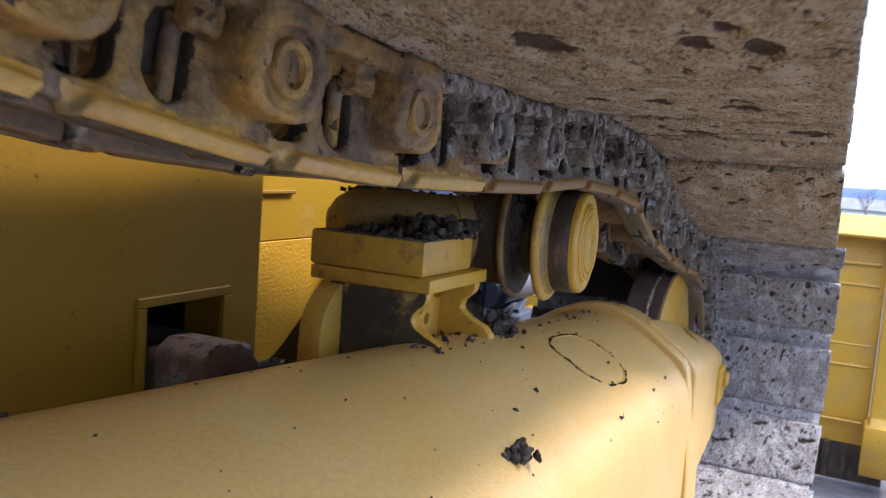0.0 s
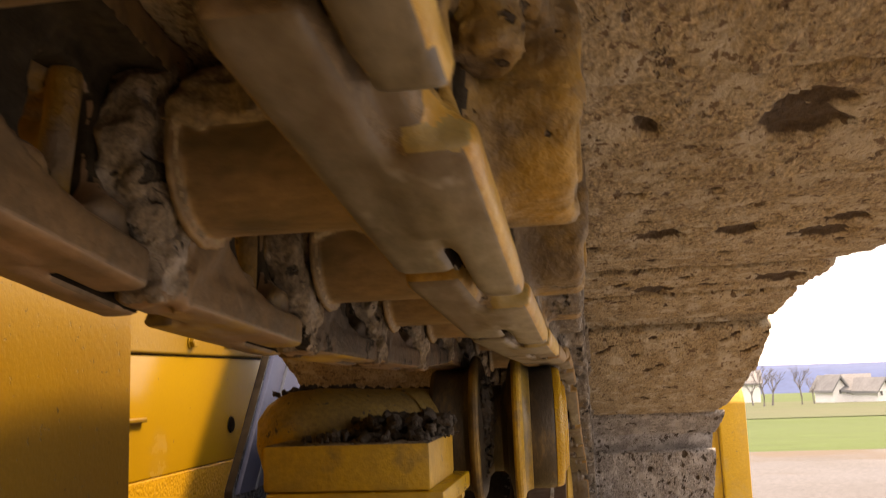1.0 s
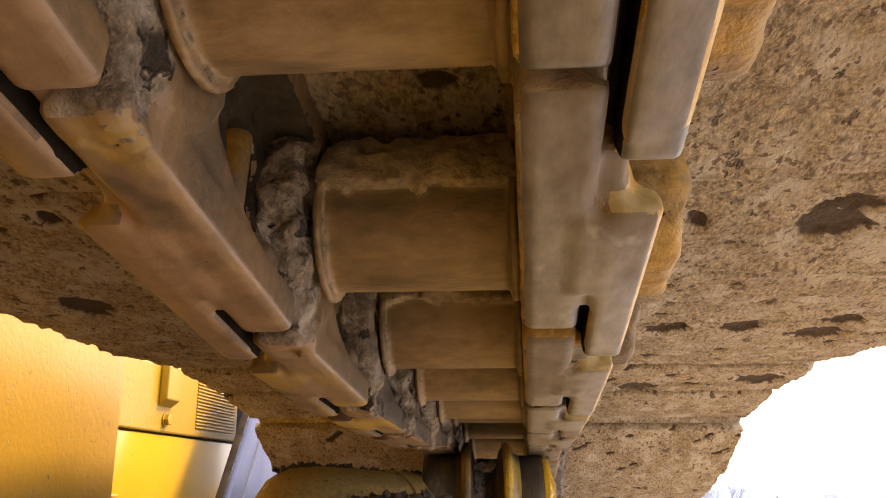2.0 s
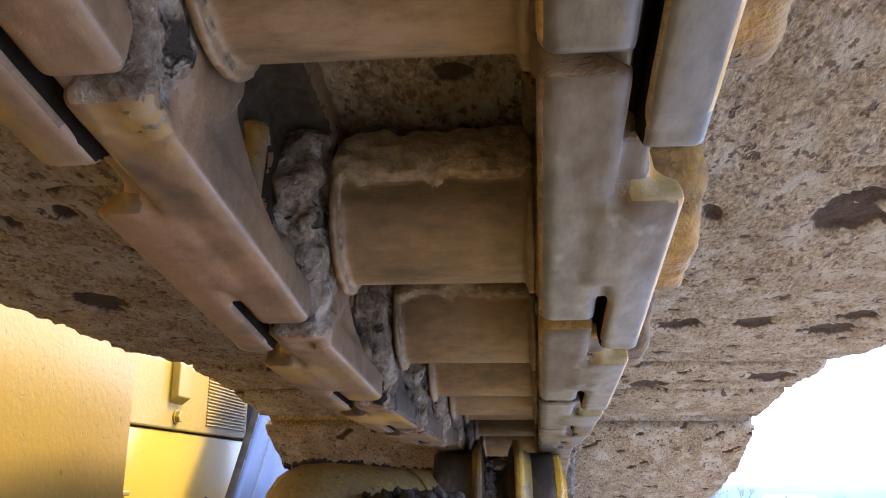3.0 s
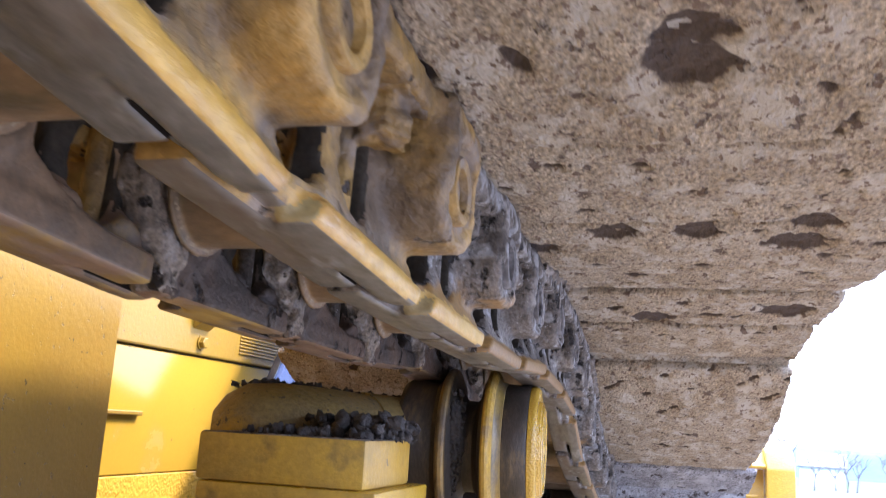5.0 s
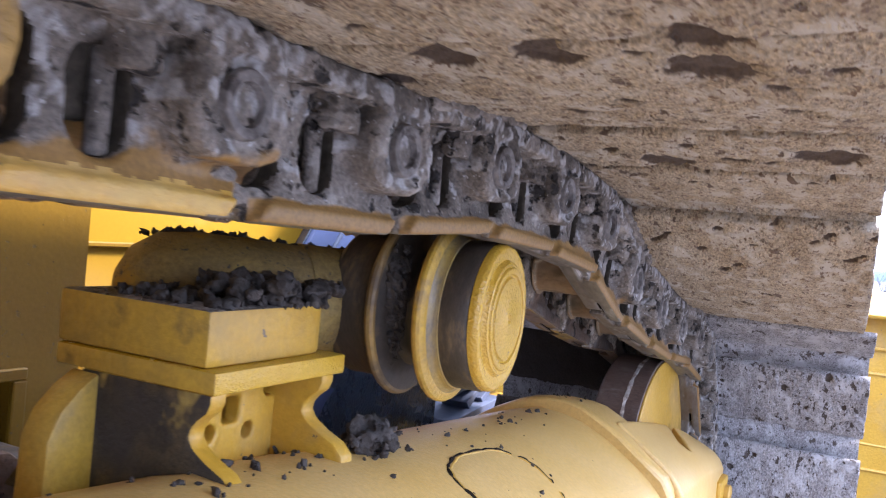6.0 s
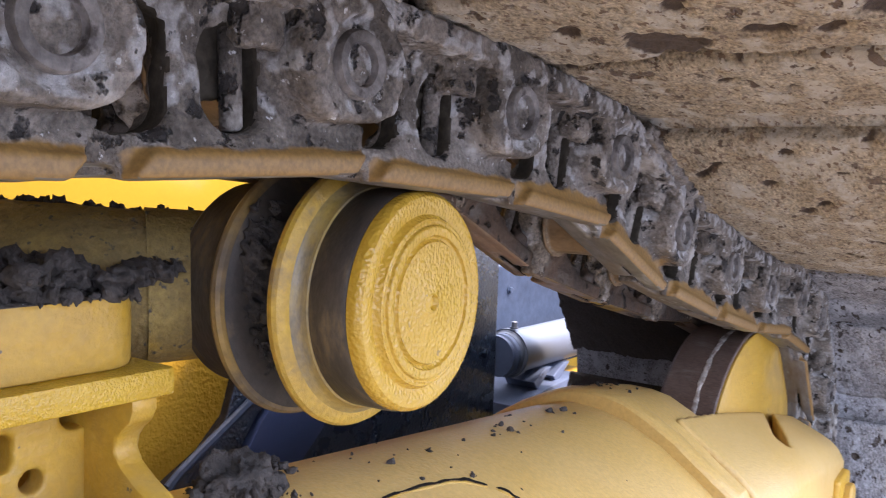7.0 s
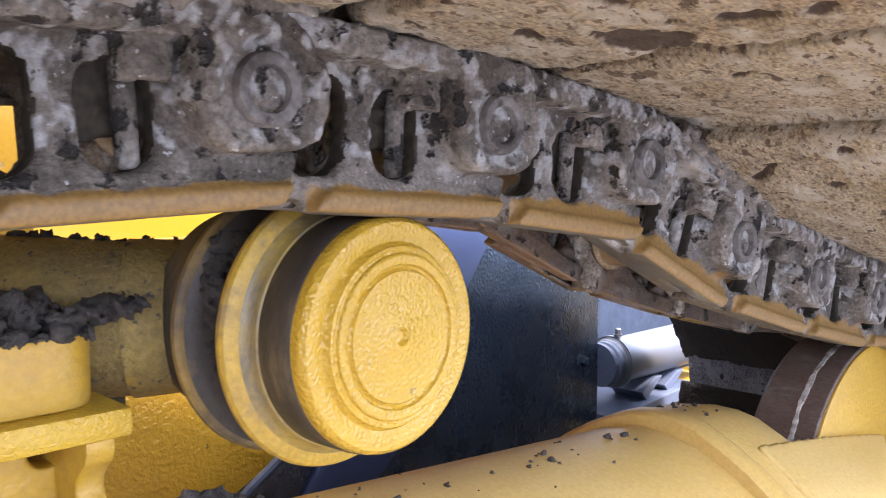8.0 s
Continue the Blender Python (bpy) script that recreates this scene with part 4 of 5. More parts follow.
part("worn_band", turned([(-0.3540, 0.0885), (-0.3552, 0.0912), (-0.3595, 0.0920), (-0.3632, 0.0942), (-0.3660, 0.0985)]), M_BAND, roller, "bright worn band beside the flange", 30)
RIM = [(0.0, 0.0940), (0.0015, 0.1030), (0.0045, 0.1078), (0.0080, 0.1096), (0.0120, 0.1092), (0.0148, 0.1068), (0.0155, 0.1030), (0.0155, 0.0700)]
part("flange", turned([(-0.3650 - a, r) for a, r in RIM]), M_WORN, roller, "yellow guide flange", 30)
part("flange", turned([(-0.4430 + a, r) for a, r in RIM]), M_FLANGE, roller, "browned guide flange", 30)
part("waist", turned([(-0.3802, 0.1035), (-0.385, 0.094), (-0.389, 0.072), (-0.397, 0.064), (-0.411, 0.064), (-0.419, 0.072), (-0.423, 0.094), (-0.4268, 0.1035)]), M_TREAD, roller, "dark channel between the flanges", 30)
part("tread", turned([(-0.442, 0.082), (-0.442, 0.0960), (-0.450, 0.0905), (-0.494, 0.0905), (-0.500, 0.087), (-0.504, 0.06)]), M_TREAD, roller, "dark worn running tread", 30)

bracket = root("roller_bracket", "yellow cast carrier roller bracket topped with dry mud", "bracket", (-0.55, 1.3, 0.73))
outline = [(-0.645, 1.200), (-0.445, 1.200)] + [(-0.473 + 0.028 * math.cos(radians(a)), 1.362 + 0.028 * math.sin(radians(a))) for a in range(0, 91, 15)] + [(-0.645, 1.390)]
block = part("clamp_block", prism(outline, "z", 0.853, 0.907, 0.005), M_YELLOW, bracket, "", 40)
base_plate = part("plate", box(-0.640, -0.430, 1.197, 1.405, 0.831, 0.8525, 0.003), M_CAST, bracket, "", 40)
for ob in (block, base_plate):
    ob.data.materials.append(M_SMUDGED)
    ob.data.materials.append(M_LINK)
    for f in ob.data.polygons:
        if f.normal.y < -0.5:
            f.material_index = 1
        elif f.normal.z > 0.8 and ob == block:
            f.material_index = 2
NECK = [(-0.702, 1.330, 0.893, 0.006), (-0.698, 1.332, 0.894, 0.036), (-0.686, 1.337, 0.895, 0.056), (-0.664, 1.348, 0.896, 0.071), (-0.630, 1.372, 0.897, 0.0735), (-0.585, 1.412, 0.897, 0.071), (-0.545, 1.458, 0.898, 0.066),
        (-0.518, 1.500, 0.899, 0.062), (-0.508, 1.518, 0.900, 0.060), (-0.503, 1.526, 0.900, 0.054), (-0.490, 1.550, 0.900, 0.052)]
part("shaft_neck", tube([n[:3] for n in NECK], [n[3] for n in NECK], 48), M_GRIMY, bracket, "round olive neck that carries the roller", 40)
part("collar", tube([n[:3] for n in NECK[6:9]], [0.0685, 0.0655, 0.0630], 48), M_GRIMY, bracket, "grimy collar on the neck", 40)
part("arm", box(-0.70, -0.56, 1.36, 1.46, 0.80, 0.885, 0.012), M_GRIME_SHADE, bracket, "", 40)
S_EDGE = [(-0.436, 0.831), (-0.436, 0.822), (-0.440, 0.813), (-0.450, 0.805), (-0.457, 0.797), (-0.459, 0.788), (-0.453, 0.779), (-0.436, 0.769), (-0.415, 0.760), (-0.403, 0.748), (-0.400, 0.70)]
# near upright's flat faces: grime, with their shade painted into the colour
for y, mat in ((1.200, M_GRIME_SHADE), (1.372, M_YELLOW)):
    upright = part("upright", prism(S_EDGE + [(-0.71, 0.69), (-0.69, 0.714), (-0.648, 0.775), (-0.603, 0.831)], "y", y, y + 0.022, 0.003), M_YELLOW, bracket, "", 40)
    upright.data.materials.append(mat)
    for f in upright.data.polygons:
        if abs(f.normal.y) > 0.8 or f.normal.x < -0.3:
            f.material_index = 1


def web_field(X, Y, Z):
    f = s_box(X, Y, Z, (-0.510, 1.297, 0.765), (0.012, 0.079, 0.07), 0.003)
    f = s_cut(f, s_box(X, Y, Z, (-0.51, 1.303, 0.792), (0.1, 0.0135, 0.0135), 0.004), 0.003)
    for y, z, r in ((1.331, 0.767, 0.009), (1.272, 0.772, 0.009), (1.366, 0.812, 0.013)):
        f = s_cut(f, np.sqrt((Y - y) ** 2 + (Z - z) ** 2) - r, 0.002)
    return f


placed("web", cast(web_field, (-0.53, 1.215, 0.69), (-0.49, 1.38, 0.84), 0.0035), M_YELLOW, bracket)
part("gusset", prism([(1.202, 0.829), (1.180, 0.815), (1.160, 0.795), (1.148, 0.770), (1.145, 0.70), (1.202, 0.70)], "x", -0.620, -0.580, 0.003), M_SMUDGED, bracket, "", 40)

# ---- track roller frame ----
SECTION = [(-0.66, -0.40), (-0.657, -0.16), (-0.645, -0.115), (-0.61, -0.075), (-0.56, -0.040), (-0.50, -0.013), (-0.45, 0.0), (-0.40, -0.003), (-0.35, -0.013), (-0.29, -0.036), (-0.24, -0.063),
           (-0.208, -0.081), (-0.188, -0.095), (-0.172, -0.110), (-0.159, -0.129), (-0.150, -0.152), (-0.144, -0.180), (-0.140, -0.215), (-0.139, -0.50)]


def beam_z(y):
    return 0.808 - 0.072 * (y - 0.5)


def beam_x(x, y):
    """The outer side closes in towards the front."""
    return x - 0.030 * (y - 0.5) * min(1, max(0, (x + 0.42) / 0.24))


def beam_at(x, y):
    at = x
    for _ in range(6):
        at = x + 0.030 * (y - 0.5) * min(1, max(0, (at + 0.42) / 0.24))
    x = at
    for (a, p), (b, q) in zip(SECTION, SECTION[1:]):
        if a <= x <= b:
            return beam_z(y) + p + (q - p) * (x - a) / (b - a)
    return beam_z(y) - 0.4


def loft(sections, bm=None):
    out = bmesh.new()
    rows = [[out.verts.new(p) for p in sec] for sec in sections]
    for a, b in zip(rows, rows[1:]):
        for i in range(len(a) - 1):
            out.faces.new((a[i], a[i + 1], b[i + 1], b[i]))
    out.faces.new(rows[0][::-1])
    out.faces.new(rows[-1])
    for a, b in zip(rows, rows[1:]):
        out.faces.new((a[-1], a[0], b[0], b[-1]))
    bmesh.ops.recalc_face_normals(out, faces=out.faces[:])
    return joined(bm, out)


frame_thing = root("track_frame", "long yellow box-section track frame with dust and mud specks", "track frame", (-0.4, 0.7, 0.2))
beam = part("beam", loft([[(beam_x(x, y), y, beam_z(y) + d) for x, d in SECTION] for y in [-0.9 + 0.1 * i for i in range(31)]]), M_FRAME, frame_thing, "", 35)


COVER = [(-0.665, 0.25), (-0.660, 0.55), (-0.630, 0.610), (-0.580, 0.650), (-0.535, 0.678), (-0.496, 0.697), (-0.466, 0.708), (-0.434, 0.713), (-0.400, 0.712), (-0.371, 0.706), (-0.335, 0.688), (-0.300, 0.668),
         (-0.257, 0.638), (-0.215, 0.608), (-0.202, 0.585), (-0.193, 0.530), (-0.178, 0.33), (-0.176, 0.25)]


def cover_section(y, drop, inset):
    """The raised front cover: its section, dropped and drawn in."""
    return [(x - (inset if x > -0.3 else -inset if x < -0.6 else 0), y, z - drop) for x, z in COVER]


part("front_cover", loft([cover_section(2.088, 0.030, 0.020), cover_section(2.090, 0.004, 0.003), cover_section(2.094, 0.0005, 0.0005), cover_section(2.100, -0.001, -0.001), cover_section(2.118, -0.001, -0.001), cover_section(2.124, 0.001, 0.001), cover_section(2.130, 0.005, 0.005),
                          cover_section(2.20, 0.010, 0.006), cover_section(2.26, 0.022, 0.008), cover_section(2.31, 0.050, 0.012), cover_section(2.33, 0.075, 0.014)]), M_FRAME, frame_thing, "", 24)


def nose_field(X, Y, Z):
    """The fork beside the idler, with a notch cut in from its inner edge."""
    edge = -0.188 - 0.045 * (Y - 2.1)
    u = np.clip((X + 0.325) / (edge + 0.325), 0, 1)
    top = 0.690 - 0.13 * (Y - 2.1) - 0.09 * np.maximum(Y - 2.1, 0) ** 2 - (0.095 - 0.07 * (Y - 2.1)) * u - 0.025 * u ** 8
    f = np.maximum.reduce([(Z - top) * 0.9, X - edge, -0.325 - X, 2.16 - Y, Y - 2.81, 0.26 - Z]) + 0.006
    f = f - 0.006
    ax, ay, bx, by = -0.345, 2.685, -0.258, 2.480
    h = np.clip(((X - ax) * (bx - ax) + (Y - ay) * (by - ay)) / ((bx - ax) ** 2 + (by - ay) ** 2), 0, 1)
    notch = np.sqrt((X - ax - h * (bx - ax)) ** 2 + (Y - ay - h * (by - ay)) ** 2) - 0.012
    return s_cut(f, np.maximum(notch, 0.45 - Z), 0.004)


placed("nose", cast(nose_field, (-0.335, 2.04, 0.25), (-0.165, 2.82, 0.72), 0.005), M_FRAME, frame_thing)
part("bolt", bolt(-0.225, 2.765, 0.430, "x", 1, 0.024, 0.034), M_YELLOW, frame_thing)
part("lug", box(-0.240, -0.205, 2.70, 2.80, 0.36, 0.47, 0.006), M_YELLOW, frame_thing)
def flame_cut(a0, a1):
    """One stretch of the torch-cut line: an oval round (-0.303, 1.615), between two angles."""
    pts, radii, n = [], [], max(6, int(abs(a1 - a0) / 3.5))
    for i in range(n + 1):
        a = radians(a0 + (a1 - a0) * i / n)
        cx, cy = math.cos(a), math.sin(a)
        x = -0.303 + 0.063 * math.copysign(abs(cx) ** 0.8, cx) + 0.0012 * math.sin(9 * a)
        y = 1.615 + 0.113 * math.copysign(abs(cy) ** 0.8, cy) + 0.004 * cx
        pts.append((x, y, beam_at(x, y) - 0.0006))
        radii.append(0.72 * (0.0031 + 0.0009 * math.sin(11 * a) + 0.0009 * math.sin(23 * a + 1) + 0.0005 * math.sin(41 * a)) * (0.4 if i in (0, n) else 1))
    part("flame_cut", tube(pts, radii, 7), M_DARK, beam, "dark flame-cut slot")
    lip = [(-0.303 + (x + 0.303) * 0.945, 1.615 + (y - 1.615) * 0.968) for x, y, z in pts]
    part("melted_lip", tube([(x, y, beam_at(x, y) - 0.0006) for x, y in lip], [0.55 * r + 0.0006 for r in radii], 7), M_YELLOW, beam, "melted yellow lip along the slot", 60)


for a0, a1 in ((78, 118), (126, 318), (330, 425)):
    flame_cut(a0, a1)

# ---- front idler ----
idler = root("front_idler", "front idler wheel with brown steel rim and yellow side plate", "idler wheel", (XC, IDLER_Y, IDLER_Z))
rim_r = IDLER_R
part("rim", lathe([(-0.3365, rim_r - 0.012), (-0.3385, rim_r - 0.001), (-0.340, rim_r), (-0.430, rim_r), (-0.436, rim_r - 0.004), (-0.440, rim_r - 0.06), (-0.446, rim_r - 0.08)], (0, IDLER_Y, IDLER_Z), "x", 120), M_RUST, idler, "brown worn steel rim", 30)
line = bmesh.new()
ring = []
for i in range(240):
    a = 2 * math.pi * i / 240
    mid, half = -0.372 + 0.0012 * math.sin(5 * a) + 0.0006 * math.sin(23 * a), 0.0050 + 0.0010 * math.sin(17 * a + 1) + 0.0008 * math.sin(41 * a) + 0.0006 * math.sin(97 * a)
    ring.append([line.verts.new((x, IDLER_Y + r * math.cos(a), IDLER_Z + r * math.sin(a))) for x, r in ((mid - half, rim_r - 0.0005), (mid - half * 0.6, rim_r + 0.0006), (mid + half * 0.6, rim_r + 0.0006), (mid + half, rim_r - 0.0005))])
for p, q in zip(ring, ring[1:] + ring[:1]):
    for i in range(3):
        line.faces.new((p[i], p[i + 1], q[i + 1], q[i]))
part("wear_line", line, M_WELD, idler, "pale scraped line round the rim")
part("side_plate", lathe([(-0.332, 0.002), (-0.332, rim_r - 0.010), (-0.3345, rim_r - 0.005), (-0.339, rim_r - 0.005)], (0, IDLER_Y, IDLER_Z), "x", 120), M_YELLOW, idler, "yellow side plate", 30)

# ---- tractor body ----
body = root("tractor_body", "yellow bulldozer body side with bolted hood and black radiator guard", "bulldozer", (-1.1, 1.0, 0.2))
HX, HY = -1.0, 1.53
HOLE = (1.215, 1.415, 0.50, 0.728)
rear = bmesh.new()
for y0, y1, z0, z1 in ((-1.6, HOLE[0], 0.1, 1.5), (HOLE[1], HY, 0.1, 1.5), (HOLE[0], HOLE[1], 0.1, HOLE[2]), (HOLE[0], HOLE[1], HOLE[3], 1.5)):
    box(HX - 0.09, HX, y0, y1, z0, z1, 0, 2, rear)
bmesh.ops.remove_doubles(rear, verts=rear.verts[:], dist=0.0005)
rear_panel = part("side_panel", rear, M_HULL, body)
opening = bmesh.new()
for y0, y1, z0, z1 in ((HOLE[0] - 0.022, HOLE[1] + 0.022, HOLE[3], HOLE[3] + 0.018), (HOLE[1], HOLE[1] + 0.022, HOLE[2], HOLE[3] - 0.0005), (HOLE[0] - 0.022, HOLE[0], HOLE[2], HOLE[3] - 0.0005)):
    box(HX + 0.001, HX + 0.009, y0, y1, z0, z1, 0.002, 1, opening)
part("opening_rim", opening, M_HULL, rear_panel)
# backing added behind the opening; the shade inside is put into its colour
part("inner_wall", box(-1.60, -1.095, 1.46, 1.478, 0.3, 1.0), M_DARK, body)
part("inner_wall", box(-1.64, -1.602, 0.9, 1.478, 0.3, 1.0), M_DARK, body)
FX = -1.14
front_panel = part("front_panel", box(FX - 0.03, FX, HY - 0.05, 2.69, 0.802, 1.046, 0.002, 1), M_GLOSS, body)
part("lower_panel", box(FX - 0.03, FX, HY - 0.05, 2.69, 0.05, 0.800, 0.002, 1), M_PEEL, body, "thick peened yellow panel")
part("ledge", box(FX, FX + 0.012, HY, 1.825, 0.914, 0.923, 0.002, 1), M_HULL, front_panel)
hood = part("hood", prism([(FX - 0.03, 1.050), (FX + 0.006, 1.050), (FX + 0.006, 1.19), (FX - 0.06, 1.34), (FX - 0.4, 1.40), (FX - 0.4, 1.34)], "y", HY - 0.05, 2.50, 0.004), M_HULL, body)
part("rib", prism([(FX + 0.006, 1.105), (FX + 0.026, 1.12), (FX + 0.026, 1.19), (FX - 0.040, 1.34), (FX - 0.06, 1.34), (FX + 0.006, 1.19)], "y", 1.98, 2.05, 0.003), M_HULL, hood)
part("bolt", bolt(FX + 0.006, 2.02, 1.078, "x", 1, 0.013, 0.014), M_HULL, hood)
for i in range(15):
    z = 1.070 + 0.008 * i
    part("louvre", box(FX + 0.004, FX + 0.0095, 2.20, 2.47, z, z + 0.0045, 0.0012, 1), M_HULL, hood)
part("keyhole", lathe([(FX + 0.001, 0.020), (FX + 0.004, 0.018), (FX + 0.004, 0.001)], (0, 2.25, 0.885), "x", 24), M_DARK, front_panel)
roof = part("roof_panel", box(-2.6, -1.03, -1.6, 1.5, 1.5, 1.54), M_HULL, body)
# black radiator guard with a diagonal leading edge
guard = part("radiator_guard", prism([(1.80, 0.08), (1.80, 0.51), (1.88, 0.552), (1.93, 0.600), (1.948, 0.66), (1.93, 0.72), (1.935, 0.765), (2.112, 1.0), (2.35, 1.32), (2.755, 1.32), (2.755, 0.08)], "x", -1.018, -0.998, 0.004), M_BLACK, body,
             "black textured guard plate", 40)
# rear-facing edges painted near-black for the shadow band beside the strip
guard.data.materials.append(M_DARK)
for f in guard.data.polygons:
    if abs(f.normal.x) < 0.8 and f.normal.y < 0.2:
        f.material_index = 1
part("edge_strip", prism([(1.942, 0.757), (2.118, 1.0), (2.355, 1.32), (2.465, 1.32), (2.222, 1.015), (2.030, 0.755)], "x", -1.001, -0.987, 0.003), M_PLATE, guard, "blue-grey steel edge strip", 40)
part("upper_plate", prism([(2.035, 0.758), (2.226, 1.014), (2.47, 1.318), (2.72, 1.318), (2.380, 0.885), (2.290, 0.758)], "x", -1.001, -0.993, 0.002), M_PLATE, guard, "blue-grey upper plate", 40)
part("weld_bead", tube([(-0.990, 2.028 + 0.0440 * i + 0.002 * math.sin(i * 2.3), 0.755 + 0.0565 * i) for i in range(11)], [0.006 + 0.001 * math.sin(i * 1.9) for i in range(11)], 8), M_GREY, guard, "weld bead")
part("rim", tube([(-0.990, y, z) for y, z in ((1.76, 0.47), (1.83, 0.530), (1.88, 0.562), (1.93, 0.592), (1.985, 0.626), (2.035, 0.659), (2.08, 0.692))], [0.008] * 7, 8), M_GREY, guard, "grey raised rim")
part("side_plate", prism([(2.075, 0.665), (2.215, 0.622), (2.185, 0.600), (2.135, 0.535), (2.085, 0.49), (2.02, 0.43), (1.90, 0.40), (1.93, 0.50), (1.99, 0.585)], "x", -0.999, -0.978, 0.004), M_PLATE, guard, "blue-grey steel plate", 40)
part("bolt", bolt(-0.997, 2.70, 0.60, "x", 1, 0.011, 0.010), M_BLACK, guard)
# unseen closing panels of the body, added to block stray light
part("hood_top", box(-2.60, FX - 0.38, 1.50, 2.70, 1.345, 1.385, 0.004), M_HULL, body)
part("radiator_front", box(-2.60, -1.087, 2.70, 2.755, 0.10, 1.34, 0.004), M_BLACK, body)
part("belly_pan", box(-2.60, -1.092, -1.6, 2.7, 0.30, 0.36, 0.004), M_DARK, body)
part("far_side", box(-2.66, -2.60, -1.6, 2.7, 0.10, 1.5, 0.004), M_HULL, body)
part("rear_wall", box(-2.60, -0.95, -1.02, -0.95, -0.02, 1.5, 0.004), M_TREAD, body)

# ---- hydraulic cylinder beside the guard ----
ram = root("hydraulic_cylinder", "chrome hydraulic cylinder rod with a clamped end", "hydraulic cylinder", (-1.0, 2.74, 0.58))
part("rod", lathe([(2.83, 0.054), (3.55, 0.054)], (-1.0, 0, 0.582), "y", 48), M_CHROME, ram, "polished chrome rod", 30)
part("gland", lathe([(2.757, 0.050), (2.764, 0.052), (2.768, 0.047), (2.774, 0.047), (2.778, 0.052), (2.792, 0.052)], (-1.0, 0, 0.582), "y", 48), M_SHELF, ram, "blue-grey ribbed gland", 30)
part("collar", lathe([(2.790, 0.049), (2.792, 0.053), (2.802, 0.0545), (2.805, 0.058), (2.828, 0.058), (2.831, 0.05)], (-1.0, 0, 0.582), "y", 48), M_CHROME, ram, "steel collar", 30)
part("clamp", lathe([(2.806, 0.0585), (2.806, 0.0615), (2.822, 0.0615), (2.822, 0.0585)], (-1.0, 0, 0.582), "y", 48, cap=False), M_CHROME, ram, "bright steel clamp", 30)
part("clamp_bolt", bolt(-0.985, 2.814, 0.645, "z", 1, 0.008, 0.018), M_CHROME, ram)
support = root("cylinder_support", "grey steel support plates round the hydraulic cylinder", "bracket", (-1.1, 3.0, 0.5))
part("plate", box(-1.16, -1.13, 2.75, 3.6, 0.46, 0.78, 0.004), M_GREY, support)
for y in (2.84, 2.93, 3.02):
    part("bolt", bolt(-1.129, y, 0.71, "x", 1, 0.009, 0.008), M_GREY, support)
part("foot", box(-1.05, -0.97, 3.10, 3.22, 0.36, 0.487, 0.018, 3), M_YELLOW, support, "yellow steel foot")
part("shelf", prism([(2.75, 0.47), (3.09, 0.497), (3.09, 0.467), (2.75, 0.44)], "x", -1.13, -0.94, 0.002), M_SHELF, support)
for y in (2.88, 2.98):
    part("gusset", prism([(y, 0.502), (y + 0.06, 0.53), (y + 0.09, 0.53), (y + 0.02, 0.48)], "x", -1.05, -0.96, 0.002), M_SHELF, support)

# ---- equaliser arm through the opening ----
arm = root("equaliser_arm", "dark muddy steel arm end in the body opening", "arm", (-0.86, 1.2, 0.4))
part("arm_body", box(-1.30, -0.89, 1.232, 1.40, 0.25, 0.652, 0.02, 3), M_TREAD, arm, "", 40)
part("arm_cap", prism([(1.225, 0.655), (1.26, 0.676), (1.33, 0.668), (1.385, 0.622), (1.40, 0.50), (1.225, 0.50)], "x", -0.985, -0.87, 0.010), M_INNER, arm, "", 40)
part("tie", box(-0.93, -0.78, 1.38, 1.56, 0.42, 0.604, 0.02, 3), M_TREAD, arm, "", 40)

# ---- dozer blade ----
BY = 3.86
blade = root("dozer_blade", "yellow steel dozer blade seen from behind", "dozer blade", (-0.8, BY, 0.0))
back = bmesh.new()
curve = [(0.0, 0.03), (0.15, 0.012), (0.35, 0.0), (0.55, -0.004), (0.72, 0.006), (0.835, 0.02)]
prism([(BY + d, z) for z, d in curve] + [(BY + 0.05 + d * 0.3, z) for z, d in reversed(curve)], "x", -3.0, 0.224, 0, back)
sheet_part = part("back_sheet", back, M_YELLOW, blade, "", 40)
for z in (0.10, 0.320, 0.413, 0.645, 0.737):
    part("weld_bead", tube([(x, BY + 0.0005 + 0.003 * math.sin(x * 9), z + 0.004 * math.sin(x * 7 + z * 40)) for x in [-3.0 + 0.1 * i for i in range(33)]], [0.007] * 33, 6), M_YELLOW, sheet_part)
part("top_lip", prism([(BY - 0.05, 0.838), (BY - 0.055, 0.850), (BY + 0.10, 0.925), (BY + 0.13, 0.915), (BY + 0.06, 0.836)], "x", -3.0, 0.227, 0.004), M_YELLOW, blade, "", 40)
part("end_plate", prism([(BY - 0.06, -0.04), (BY - 0.085, 0.10), (BY - 0.05, 0.14), (BY - 0.05, 0.50), (BY - 0.065, 0.84), (BY - 0.02, 0.90), (BY + 0.17, 0.945), (BY + 0.10, 0.60), (BY + 0.08, 0.35), (BY + 0.12, 0.10), (BY + 0.2, -0.09)],
                         "x", 0.228, 0.328, 0.006), M_YELLOW, blade, "", 40)
part("end_bit", prism([(BY - 0.05, -0.10), (BY - 0.095, 0.02), (BY - 0.09, 0.11), (BY + 0.13, 0.12), (BY + 0.22, -0.11)], "x", 0.212, 0.355, 0.006), M_YELLOW, blade, "", 40)
edge_bm = bmesh.new()
prism([(BY + 0.035, 0.006), (BY + 0.060, -0.165), (BY + 0.085, -0.165), (BY + 0.070, 0.02)], "x", -3.0, 0.30, 0.003, edge_bm)
part("cutting_edge", edge_bm, M_TREAD, blade, "dark worn steel cutting edge")
